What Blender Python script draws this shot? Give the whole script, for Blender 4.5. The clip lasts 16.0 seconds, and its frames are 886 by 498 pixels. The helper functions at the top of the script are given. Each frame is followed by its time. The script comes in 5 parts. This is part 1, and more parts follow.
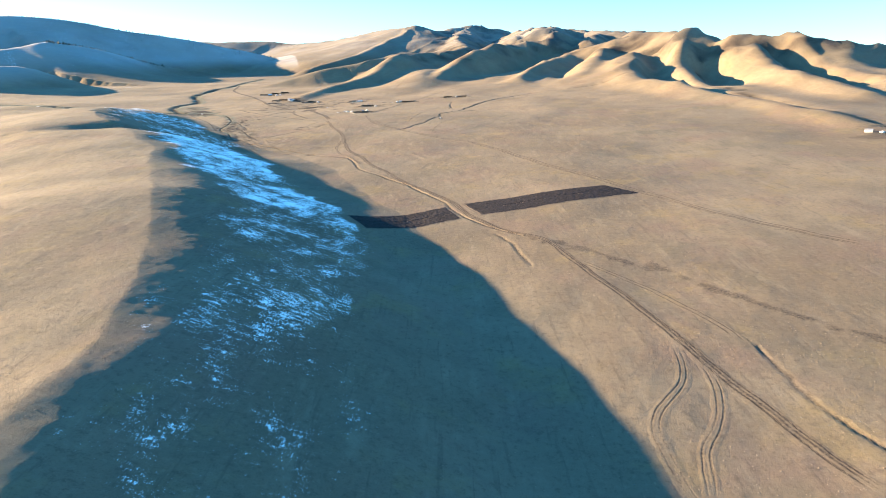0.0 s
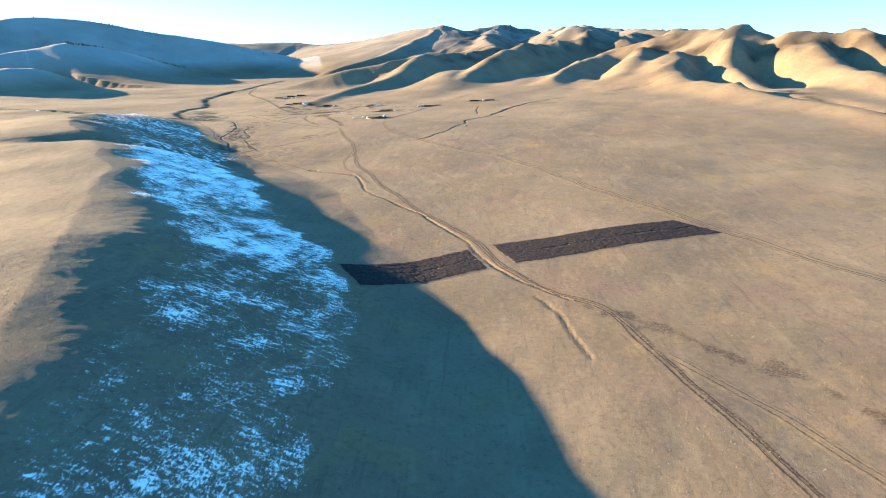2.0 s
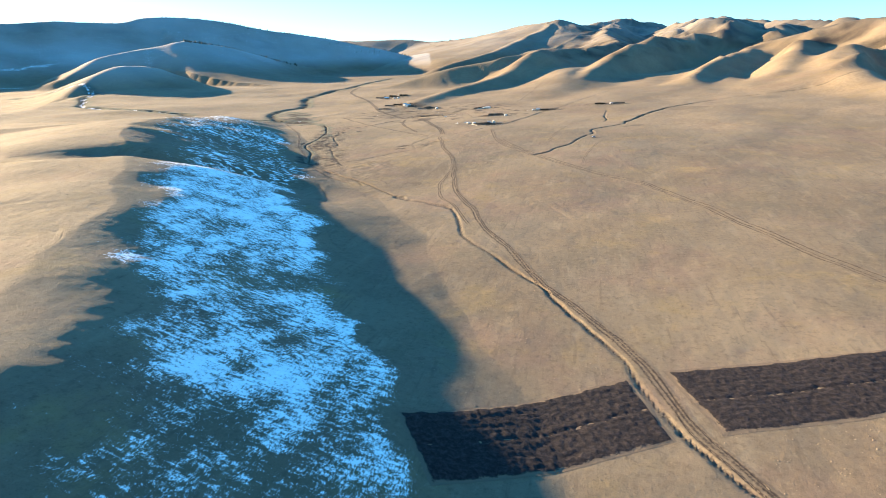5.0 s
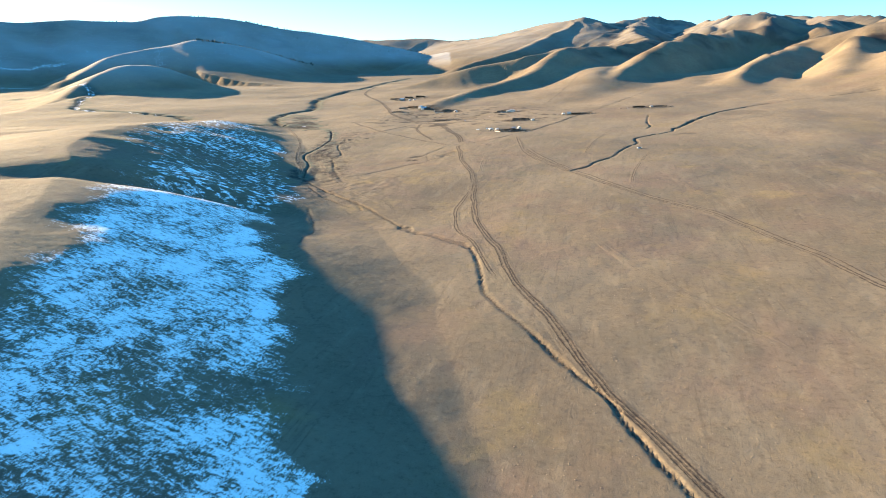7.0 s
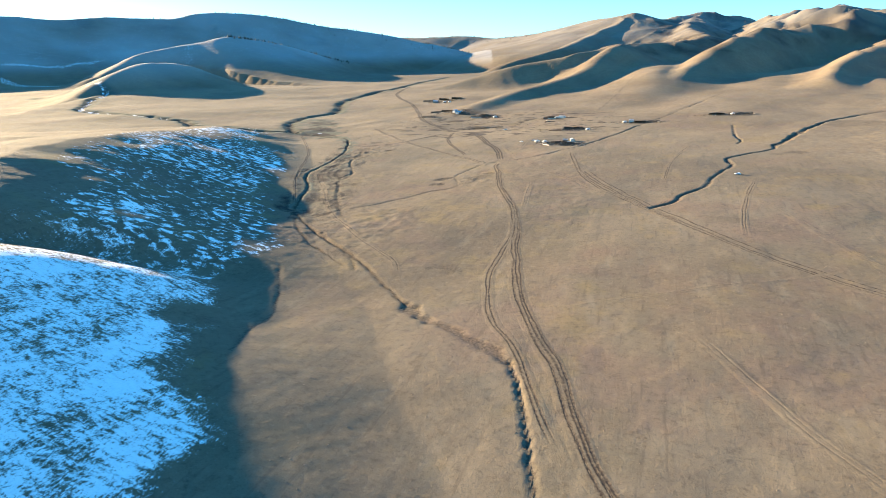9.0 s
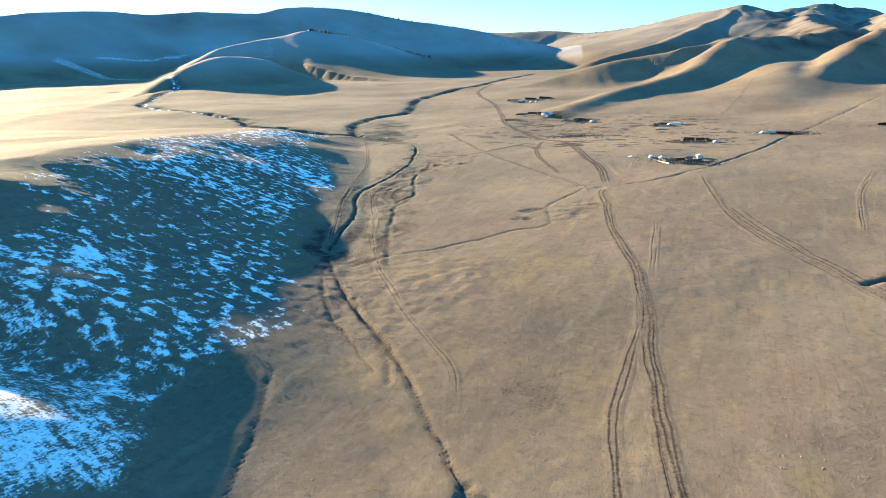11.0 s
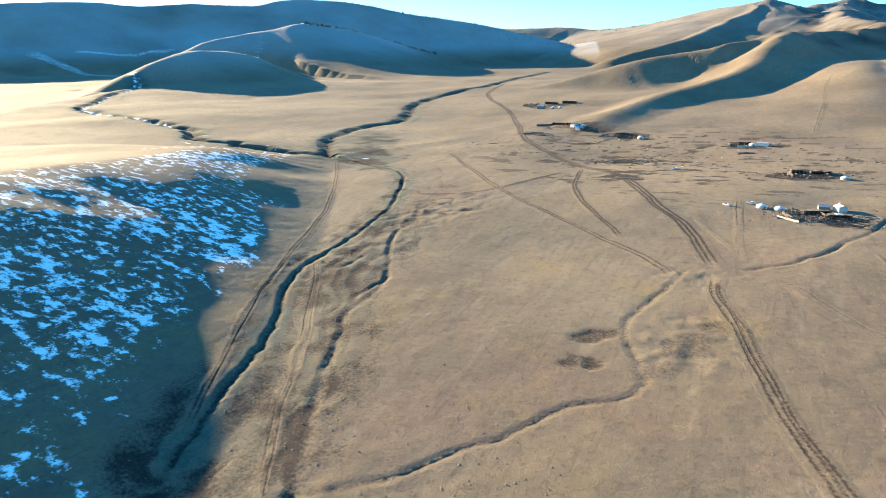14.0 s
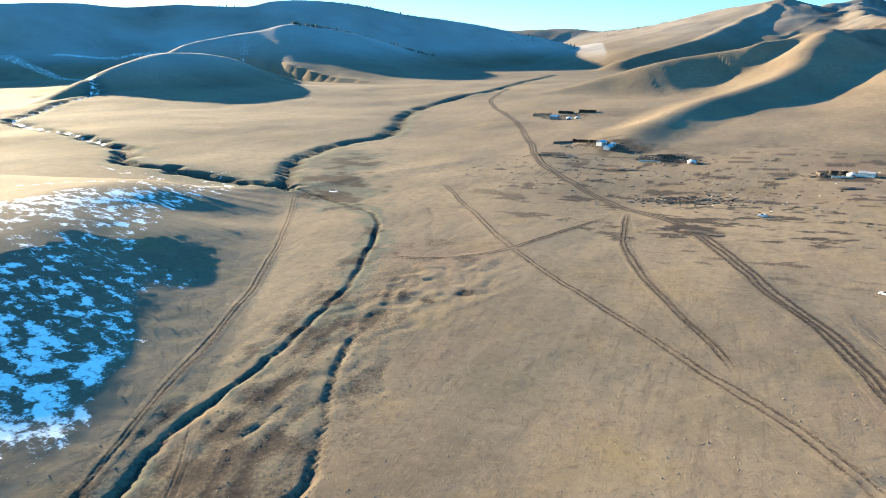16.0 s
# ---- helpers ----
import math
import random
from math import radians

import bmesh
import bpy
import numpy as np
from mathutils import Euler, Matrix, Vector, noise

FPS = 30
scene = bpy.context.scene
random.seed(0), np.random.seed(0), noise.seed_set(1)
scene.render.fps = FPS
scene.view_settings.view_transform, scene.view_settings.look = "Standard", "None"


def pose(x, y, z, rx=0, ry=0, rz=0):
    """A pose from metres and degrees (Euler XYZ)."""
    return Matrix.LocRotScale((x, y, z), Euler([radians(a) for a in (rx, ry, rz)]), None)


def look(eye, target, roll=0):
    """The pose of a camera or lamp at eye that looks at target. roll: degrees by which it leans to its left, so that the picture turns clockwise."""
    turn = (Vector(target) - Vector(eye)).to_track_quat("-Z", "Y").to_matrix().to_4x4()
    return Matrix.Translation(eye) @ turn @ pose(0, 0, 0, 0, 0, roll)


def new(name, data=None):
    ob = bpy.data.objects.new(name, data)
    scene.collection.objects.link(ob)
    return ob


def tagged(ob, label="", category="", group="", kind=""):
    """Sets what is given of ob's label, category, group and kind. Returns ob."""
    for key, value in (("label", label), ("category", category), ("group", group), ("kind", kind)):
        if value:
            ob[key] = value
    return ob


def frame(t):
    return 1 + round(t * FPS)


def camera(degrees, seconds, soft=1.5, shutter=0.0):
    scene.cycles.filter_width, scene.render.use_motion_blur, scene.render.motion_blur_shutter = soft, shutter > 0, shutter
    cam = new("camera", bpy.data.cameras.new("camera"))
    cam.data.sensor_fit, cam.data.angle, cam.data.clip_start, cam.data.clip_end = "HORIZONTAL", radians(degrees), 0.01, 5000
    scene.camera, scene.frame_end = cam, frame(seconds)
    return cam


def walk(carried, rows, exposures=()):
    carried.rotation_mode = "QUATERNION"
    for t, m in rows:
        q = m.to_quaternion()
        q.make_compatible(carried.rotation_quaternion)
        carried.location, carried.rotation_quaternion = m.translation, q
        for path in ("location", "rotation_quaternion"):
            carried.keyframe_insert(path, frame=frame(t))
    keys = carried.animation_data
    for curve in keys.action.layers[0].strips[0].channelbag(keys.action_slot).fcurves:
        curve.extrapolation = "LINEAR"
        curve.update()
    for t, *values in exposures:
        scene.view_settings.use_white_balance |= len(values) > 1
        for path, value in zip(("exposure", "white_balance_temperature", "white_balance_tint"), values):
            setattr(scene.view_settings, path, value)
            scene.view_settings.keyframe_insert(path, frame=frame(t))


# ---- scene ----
# ---- the camera and its flight ----
cam = camera(70.9, 16.0, soft=0.9)
# seconds, place in metres, then degrees to the left, up and leaning
ROWS = [
    (0.0, 0.32, -0.06, 47.83, 0.08, -15.54, -0.70),
    (0.5, 0.88, 14.74, 48.03, 0.17, -15.53, -0.74),
    (1.0, 1.24, 27.65, 48.16, 0.28, -15.50, -0.76),
    (1.5, 1.38, 40.11, 48.34, 0.68, -15.46, -0.75),
    (2.0, 1.51, 52.26, 48.60, 2.54, -15.44, -0.76),
    (2.5, 1.03, 63.96, 48.81, 8.22, -15.44, -0.81),
    (3.0, -0.48, 75.32, 48.98, 11.58, -15.47, -0.82),
    (3.5, -2.50, 87.04, 49.13, 11.68, -15.50, -0.79),
    (4.0, -4.65, 99.20, 49.33, 11.74, -15.53, -0.76),
    (4.5, -6.32, 111.20, 49.66, 11.95, -15.56, -0.77),
    (5.0, -8.17, 123.30, 49.93, 12.32, -15.58, -0.76),
    (7.5, -20.28, 184.51, 50.07, 14.29, -15.61, -0.75),
    (8.0, -23.09, 199.57, 50.29, 14.27, -15.66, -0.75),
    (8.5, -26.05, 213.69, 50.64, 14.15, -15.70, -0.70),
    (8.6, -26.95, 217.45, 50.69, 14.43, -15.70, -0.68),
    (8.7, -27.85, 221.20, 50.74, 15.00, -15.70, -0.66),
    (8.8, -28.76, 224.96, 50.78, 15.78, -15.70, -0.65),
    (8.9, -29.66, 228.71, 50.83, 16.73, -15.70, -0.63),
    (9.0, -30.56, 232.47, 50.88, 17.83, -15.70, -0.61),
    (9.2, -32.57, 238.03, 50.90, 20.45, -15.83, -0.41),
    (11.3, -53.35, 294.46, 50.81, 25.29, -16.12, -0.16),
    (11.5, -55.50, 299.71, 50.71, 25.31, -16.24, -0.08),
    (12.0, -61.09, 312.80, 50.67, 25.32, -16.20, -0.09),
    (12.5, -66.72, 325.87, 50.74, 25.56, -16.18, -0.06),
    (13.0, -72.40, 338.51, 50.87, 25.67, -16.18, -0.02),
    (13.5, -77.82, 351.00, 51.08, 25.69, -16.20, 0.04),
    (14.0, -83.13, 363.49, 51.40, 25.74, -16.26, 0.16),
    (14.5, -88.99, 376.62, 51.71, 25.72, -16.30, 0.23),
    (15.0, -94.87, 390.32, 51.90, 25.74, -16.28, 0.17),
    (15.5, -100.84, 404.25, 51.96, 25.80, -16.20, 0.08),
    (16.0, -106.74, 418.28, 51.88, 25.83, -16.05, 0.00),
]


def flown(x, y, z, yaw, pitch, roll):
    a, b = radians(yaw), radians(pitch)
    eye = Vector((x, y, z))
    return look(eye, eye + 200 * Vector((-math.sin(a) * math.cos(b), math.cos(a) * math.cos(b), math.sin(b))), roll)


walk(cam, [(t, flown(*row)) for t, *row in ROWS], exposures=[(0.0, 2.90, 5980, 6), (5.0, 2.74, 6020, 5), (9.0, 2.57, 5800, 2), (12.5, 2.63, 5560, 1), (16.0, 2.56, 5560, 0)])

# ---- sky and sun ----
SUN_FROM, SUN_HIGH = 72.0, 12.1  # degrees to the left of the y axis, and above the horizon
world = bpy.data.worlds.new("sky")
scene.world = world
world.use_nodes = True
wn = world.node_tree.nodes
sky = wn.new("ShaderNodeTexSky")
sky.sky_type, sky.sun_disc = "NISHITA", False
sky.sun_elevation, sky.sun_rotation = radians(SUN_HIGH), radians(-SUN_FROM)
sky.altitude, sky.air_density, sky.dust_density, sky.ozone_density = 1300, 1.0, 0.6, 2.0
split = wn.new("ShaderNodeSeparateXYZ")
rise = wn.new("ShaderNodeMapRange")
rise.interpolation_type = "SMOOTHSTEP"
hue = wn.new("ShaderNodeMix")  # a clear, cold winter sky: pale at the horizon, deep blue above
hue.data_type = "RGBA"
hue.inputs["A"].default_value, hue.inputs["B"].default_value = (0.32, 0.42, 0.48, 1), (0.225, 0.575, 0.70, 1)
tint = wn.new("ShaderNodeMix")
tint.data_type, tint.blend_type = "RGBA", "MULTIPLY"
tint.inputs["Factor"].default_value = 1.0
gaze = wn.new("ShaderNodeTexCoord")
world.node_tree.links.new(gaze.outputs["Generated"], split.inputs[0])
world.node_tree.links.new(split.outputs["Z"], rise.inputs["Value"])
rise.inputs["From Min"].default_value, rise.inputs["From Max"].default_value = 0.02, 0.42
world.node_tree.links.new(rise.outputs[0], hue.inputs["Factor"])
world.node_tree.links.new(sky.outputs[0], tint.inputs["A"])
world.node_tree.links.new(hue.outputs["Result"], tint.inputs["B"])
world.node_tree.links.new(tint.outputs["Result"], wn["Background"].inputs[0])
wn["Background"].inputs[1].default_value = 0.117
sun = new("sun", bpy.data.lights.new("sun", "SUN"))
sun.data.energy, sun.data.angle, sun.data.color = 5.0, radians(0.45), (1.0, 0.69, 0.385)
sa, sb = radians(SUN_FROM), radians(SUN_HIGH)
sun.matrix_world = look((-math.sin(sa) * math.cos(sb) * 3000, math.cos(sa) * math.cos(sb) * 3000, math.sin(sb) * 3000), (0, 0, 0))


# ---- the lie of the land ----
def hash01(ix, iy, seed):
    """Pseudo-random numbers from 0 to 1 for whole-number lattice places."""
    n = (ix * 374761393 + iy * 668265263 + seed * 144665) & 0x7FFFFFFF
    n = ((n ^ (n >> 13)) * 1274126177) & 0x7FFFFFFF
    return ((n ^ (n >> 16)) & 0xFFFFF) / 1048575.0


def value_noise(x, y, seed=0):
    fx, fy = np.floor(x), np.floor(y)
    ix, iy = fx.astype(np.int64), fy.astype(np.int64)
    u, v = x - fx, y - fy
    u, v = u * u * u * (u * (6 * u - 15) + 10), v * v * v * (v * (6 * v - 15) + 10)
    a, b = hash01(ix, iy, seed), hash01(ix + 1, iy, seed)
    c, d = hash01(ix, iy + 1, seed), hash01(ix + 1, iy + 1, seed)
    return ((a + (b - a) * u) * (1 - v) + (c + (d - c) * u) * v) * 2 - 1


def fbm(x, y, seed=0, octaves=4, gain=0.5):
    total, amp = 0.0, 1.0
    for k in range(octaves):
        total = total + amp * value_noise(x, y, seed + k * 17)
        x, y, amp = (x * 0.8 - y * 0.6) * 2.03 + 11.3, (x * 0.6 + y * 0.8) * 2.03 - 7.9, amp * gain
    return total


def smooth(a, b, v):
    t = np.clip((v - a) / (b - a), 0, 1)
    return t * t * (3 - 2 * t)


def soft_max(a, b, k):
    h = np.clip(0.5 + 0.5 * (a - b) / k, 0, 1)
    return b + (a - b) * h + k * h * (1 - h)


def rounded(points, steps=5):
    """A smooth line through points of any dimension (Catmull-Rom)."""
    p = np.array([points[0], *points, points[-1]], float)
    p[0], p[-1] = 2 * p[1] - p[2], 2 * p[-2] - p[-3]
    out = []
    for i in range(1, len(p) - 2):
        for j in range(steps):
            t = j / steps
            out.append(0.5 * (2 * p[i] + (p[i + 1] - p[i - 1]) * t + (2 * p[i - 1] - 5 * p[i] + 4 * p[i + 1] - p[i + 2]) * t * t
                              + (3 * p[i] - p[i - 1] - 3 * p[i + 1] + p[i + 2]) * t ** 3))
    out.append(p[-2])
    return np.array(out)


def along(line, x, y):
    """Distance from a line, the signed side (plus: to its right), and the line's own further values at the nearest place."""
    best = np.full(x.shape, 1e9)
    side, extra = np.zeros(x.shape), [np.zeros(x.shape) for _ in range(line.shape[1] - 2)]
    for a, b in zip(line[:-1], line[1:]):
        d = b[:2] - a[:2]
        ll = max(d @ d, 1e-9)
        t = np.clip(((x - a[0]) * d[0] + (y - a[1]) * d[1]) / ll, 0, 1)
        ex, ey = x - a[0] - t * d[0], y - a[1] - t * d[1]
        dist = np.hypot(ex, ey)
        near = dist < best
        best = np.where(near, dist, best)
        side = np.where(near, np.sign(d[1] * ex - d[0] * ey), side)
        for k in range(len(extra)):
            extra[k] = np.where(near, a[2 + k] + t * (b[2 + k] - a[2 + k]), extra[k])
    return best, side, extra


# crests of the mountains: steepness at the crest, its roundness, the reach of the flank, and x, y, height along it
RIDGES = [
    # the long mountain behind the plain, and its spurs
    (0.46, 16, 420, [(-1700, 620, 95), (-1480, 800, 108), (-1345, 950, 134), (-1289, 1075, 155), (-1269, 1199, 171), (-1227, 1303, 169), (-1178, 1388, 178), (-1102, 1491, 180), (-1071, 1558, 196), (-1001, 1612, 198),
                     (-922, 1667, 191), (-821, 1726, 170), (-702, 1785, 152), (-551, 1849, 119), (-430, 1960, 92)]),
    (0.42, 8, 170, [(-760, 940, 52), (-772, 1032, 84), (-757, 1082, 98), (-728, 1121, 106), (-700, 1151, 114), (-684, 1200, 111), (-664, 1262, 104), (-642, 1334, 93), (-609, 1420, 78), (-548, 1513, 62)]),
    # the low hill in the plain
    (0.36, 6, 130, [(-528, 690, 33), (-546, 735, 46), (-555, 781, 60), (-558, 822, 66), (-556, 880, 64), (-549, 925, 54), (-534, 975, 38)]),
    (0.5, 4, 50, [(-640, 800, 38), (-600, 812, 50), (-560, 826, 64)]),
    # far divide
    (0.28, 40, 600, [(-2600, 2700, 250), (-1400, 2900, 214), (-978, 2863, 201), (-795, 2922, 206), (-633, 2861, 190), (-407, 2599, 191), (-232, 2418, 208), (-80, 1945, 190)]),
    (0.40, 10, 260, [(-80, 1945, 191), (-120, 1750, 150), (-200, 1500, 96), (-270, 1340, 64)]),
    (0.36, 16, 320, [(-80, 1945, 191), (-14, 2119, 188), (111, 2340, 221), (256, 2303, 190), (600, 2250, 160), (1400, 2300, 140)]),
    (0.44, 8, 200, [(111, 2340, 221), (60, 1900, 165), (40, 1600, 130), (55, 1300, 106), (-10, 1090, 90), (-75, 989, 80)]),
    (0.6, 5, 70, [(-60, 1000, 81), (-106, 935, 71), (-140, 918, 65), (-171, 897, 58), (-203, 880, 48), (-240, 858, 36)]),
    (0.44, 9, 90, [(-60, 975, 80), (-65, 931, 75), (-78, 881, 64), (-95, 828, 51), (-114, 775, 41), (-127, 735, 35), (-135, 695, 31), (-139, 660, 27)]),
    (0.26, 20, 150, [(-15, 890, 60), (-24, 815, 51), (-32, 755, 42), (-40, 700, 33)]),
    (0.44, 8, 200, [(256, 2303, 190), (221, 1602, 152), (237, 1397, 141), (180, 1133, 122), (80, 985, 92), (28, 880, 67), (-12, 790, 46)]),
    (0.44, 7, 170, [(237, 1397, 141), (305, 1279, 124), (260, 1120, 108), (200, 960, 86), (130, 830, 62), (80, 730, 45)]),
    (0.42, 10, 220, [(305, 1279, 124), (344, 1163, 118), (362, 1050, 108), (264, 963, 106), (302, 846, 98), (290, 744, 98), (326, 729, 89), (376, 705, 85), (449, 661, 79), (700, 640, 84), (1300, 600, 84)]),
    (0.44, 6, 140, [(264, 963, 106), (205, 820, 78), (150, 720, 55)]),
    (0.6, 6, 80, [(302, 846, 97), (231, 765, 79), (191, 611, 55), (212, 473, 40), (213, 374, 29), (217, 328, 21)]),
    (0.62, 6, 70, [(290, 744, 98), (258, 715, 90), (238, 658, 68), (240, 560, 42)]),
    (0.62, 5, 70, [(340, 715, 88), (330, 640, 72), (310, 540, 52), (292, 450, 38)]),
    (0.62, 5, 70, [(376, 705, 86), (368, 640, 70), (360, 560, 52), (345, 480, 42)]),
    (0.62, 5, 70, [(449, 661, 80), (430, 580, 64), (400, 480, 48), (360, 400, 38)]),
]
# ravines between the spurs: half width, depth, x and y along the bottom
RAVINES = [(19, 20, [(262, 800), (240, 720), (219, 650), (219, 570), (231, 480), (234, 390)]), (21, 26, [(296, 735), (279, 660), (268, 570), (254, 480)]),
           (17, 16, [(352, 690), (346, 610), (334, 530)]), (24, 13, [(170, 1010), (95, 890), (48, 790)]), (16, 11, [(210, 900), (160, 800), (118, 730)])]
# the edge of the terrace above the stream: x, y, height, width of its steep face
BLUFF = rounded([(-12, -120, 16, 66), (-28, -30, 14, 66), (-45, 40, 12, 66), (-54, 84, 12.5, 66), (-63, 118, 15.7, 68), (-75, 155, 18.9, 72), (-80, 172, 19.9, 73), (-87, 192, 19.4, 73), (-96, 211, 20.5, 73), (-106, 230, 21.6, 74), (-120, 254, 23.7, 75),
                 (-138, 280, 25.2, 75), (-163, 315, 27.6, 77), (-191, 348, 31.0, 78), (-209, 380, 31.4, 77), (-224, 420, 30.0, 76), (-234, 460, 27.6, 72), (-241, 492, 25.8, 60), (-246, 518, 25.4, 46), (-252, 542, 22.6, 34), (-262, 560, 15.5, 26)])

# a hollow that runs down the steep face, and the rounded nose before it: x, y, depth or height
DRAW = rounded([(-192, 292, 0.0), (-172, 303, 2.2), (-153, 317, 4.2), (-140, 327, 5.0), (-128, 334, 4.6), (-115, 338, 3.2), (-102, 340, 0.6)])
NOSE = rounded([(-152, 292, 0.0), (-138, 300, 0.4), (-127, 312, 0.9), (-116, 318, 0.9), (-106, 318, 0.2)])


def valley(x, y):
    z = -10.96 + 0.0433 * np.minimum(-250 + 60 * np.logaddexp(0, (x + 250) / 60), 260) + 0.0649 * np.minimum(y, 900) + 0.03 * np.clip(y - 900, 0, 1200)
    return z + 0.012 * np.maximum(x - 260, 0) * smooth(-200, 300, y)


def land(x, y):
    """Height of the ground, without beds and banks."""
    z = valley(x, y)
    wx, wy = x + 9 * fbm(x / 140, y / 140, 5, 3), y + 9 * fbm(x / 140 + 40, y / 140, 9, 3)
    high = np.full(x.shape, -60.0)
    for steep, rnd, reach, pts in RIDGES:
        line = rounded(pts, 3)
        lo, hi = line[:, :2].min(0) - 900, line[:, :2].max(0) + 900
        m = (x > lo[0]) & (x < hi[0]) & (y > lo[1]) & (y < hi[1])
        if not m.any():
            continue
        d, _, (crest,) = along(line, wx[m], wy[m])
        off = np.sqrt(d * d + rnd * rnd) - rnd
        high[m] = soft_max(crest - steep * reach * (1 - np.exp(-off / reach)) - 0.05 * off - 0.2 * np.maximum(off - 420, 0) - z[m], high[m], 4.0)
    # outer hills round about, where the place is closed
    far = np.hypot(x, y - 700)
    high = np.maximum(high, smooth(1900, 3600, far) * (110 - 70 * smooth(-600, 300, x)) * (1 + 0.35 * fbm(x / 700, y / 700, 31, 3)) - 30)
    gully = 1 - np.abs(fbm(x / 120, y / 120, 13, 4, 0.45))
    rise = soft_max(high, np.zeros(x.shape), 6.0) - 0.1
    rise = rise + np.clip(rise, 0, 55) * ((0.22 + 0.26 * smooth(60, 260, x)) * (gully - 0.75) + 0.03 * fbm(x / 45, y / 45, 71, 3)) * (0.12 + 0.88 * smooth(-60, 120, x))
    # many narrow spurs and gullies down the sunny range
    lean = np.where(x > 140, 0.12, 0.38) * smooth(500, 800, y)
    across, down = (x - lean * y) / 58, (y + lean * x) / 230
    spurs = 0.1 - 2 * np.abs(value_noise(across + 0.9 * fbm(x / 150, y / 150, 17, 2), down, 19)) + 0.45 * (1 - 2 * np.abs(value_noise(across * 2.1, down * 2.6, 23)))
    rise = rise + np.minimum(spurs, 0.12) * np.clip(rise - 6, 0, 42) * 0.19 * (1 - 0.85 * smooth(26, 50, rise)) * smooth(-260, 20, x) * (1 - smooth(2600, 3200, y))
    z = z + np.maximum(rise, 0)
    for half, deep, pts in RAVINES:
        m = (x > -100) & (x < 500) & (y > 300) & (y < 1100)
        d, _, _ = along(rounded(pts, 4), wx[m], wy[m])
        z[m] -= deep * np.exp(-(d / half) ** 2) * smooth(0, 9, rise[m])
    # terrace and its steep face
    m = (x > -900) & (x < 120) & (y > -400) & (y < 760)
    bx, by = x[m] + 5 * fbm(x[m] / 60, y[m] / 60, 3, 3), y[m] + 5 * fbm(x[m] / 60 + 9, y[m] / 60, 4, 3)
    d, side, (crest, face, crest_y) = along(np.column_stack([BLUFF, BLUFF[:, 1]]), bx, by)
    top = np.maximum(crest - z[m], 0)
    t = np.clip(d / face, 0, 1)
    even = 0.45 + 0.1 * smooth(295, 335, crest_y)
    right = top * (1 - even * t - (1 - even) * t * t * (3 - 2 * t))
    left = top * (1 - 0.75 * smooth(0, 170, d))
    z[m] += np.where(side > 0, right, left)
    # a draw behind the nose of the terrace, and the nose itself
    m = (x > -230) & (x < -60) & (y > 260) & (y < 400)
    d, _, (deep,) = along(DRAW, x[m], y[m])
    z[m] -= np.minimum(deep * np.exp(-(d / 8.5) ** 2), 0.8 * np.maximum(z[m] - valley(x[m], y[m]), 0))
    d, _, (up,) = along(NOSE, x[m], y[m])
    z[m] += up * np.exp(-(d / 8.0) ** 2)
    # soft swells on the open ground
    z = z + 0.7 * fbm(x / 60, y / 60, 21, 3) + 0.05 * fbm(x / 8, y / 8, 22, 4, 0.6)
    return z


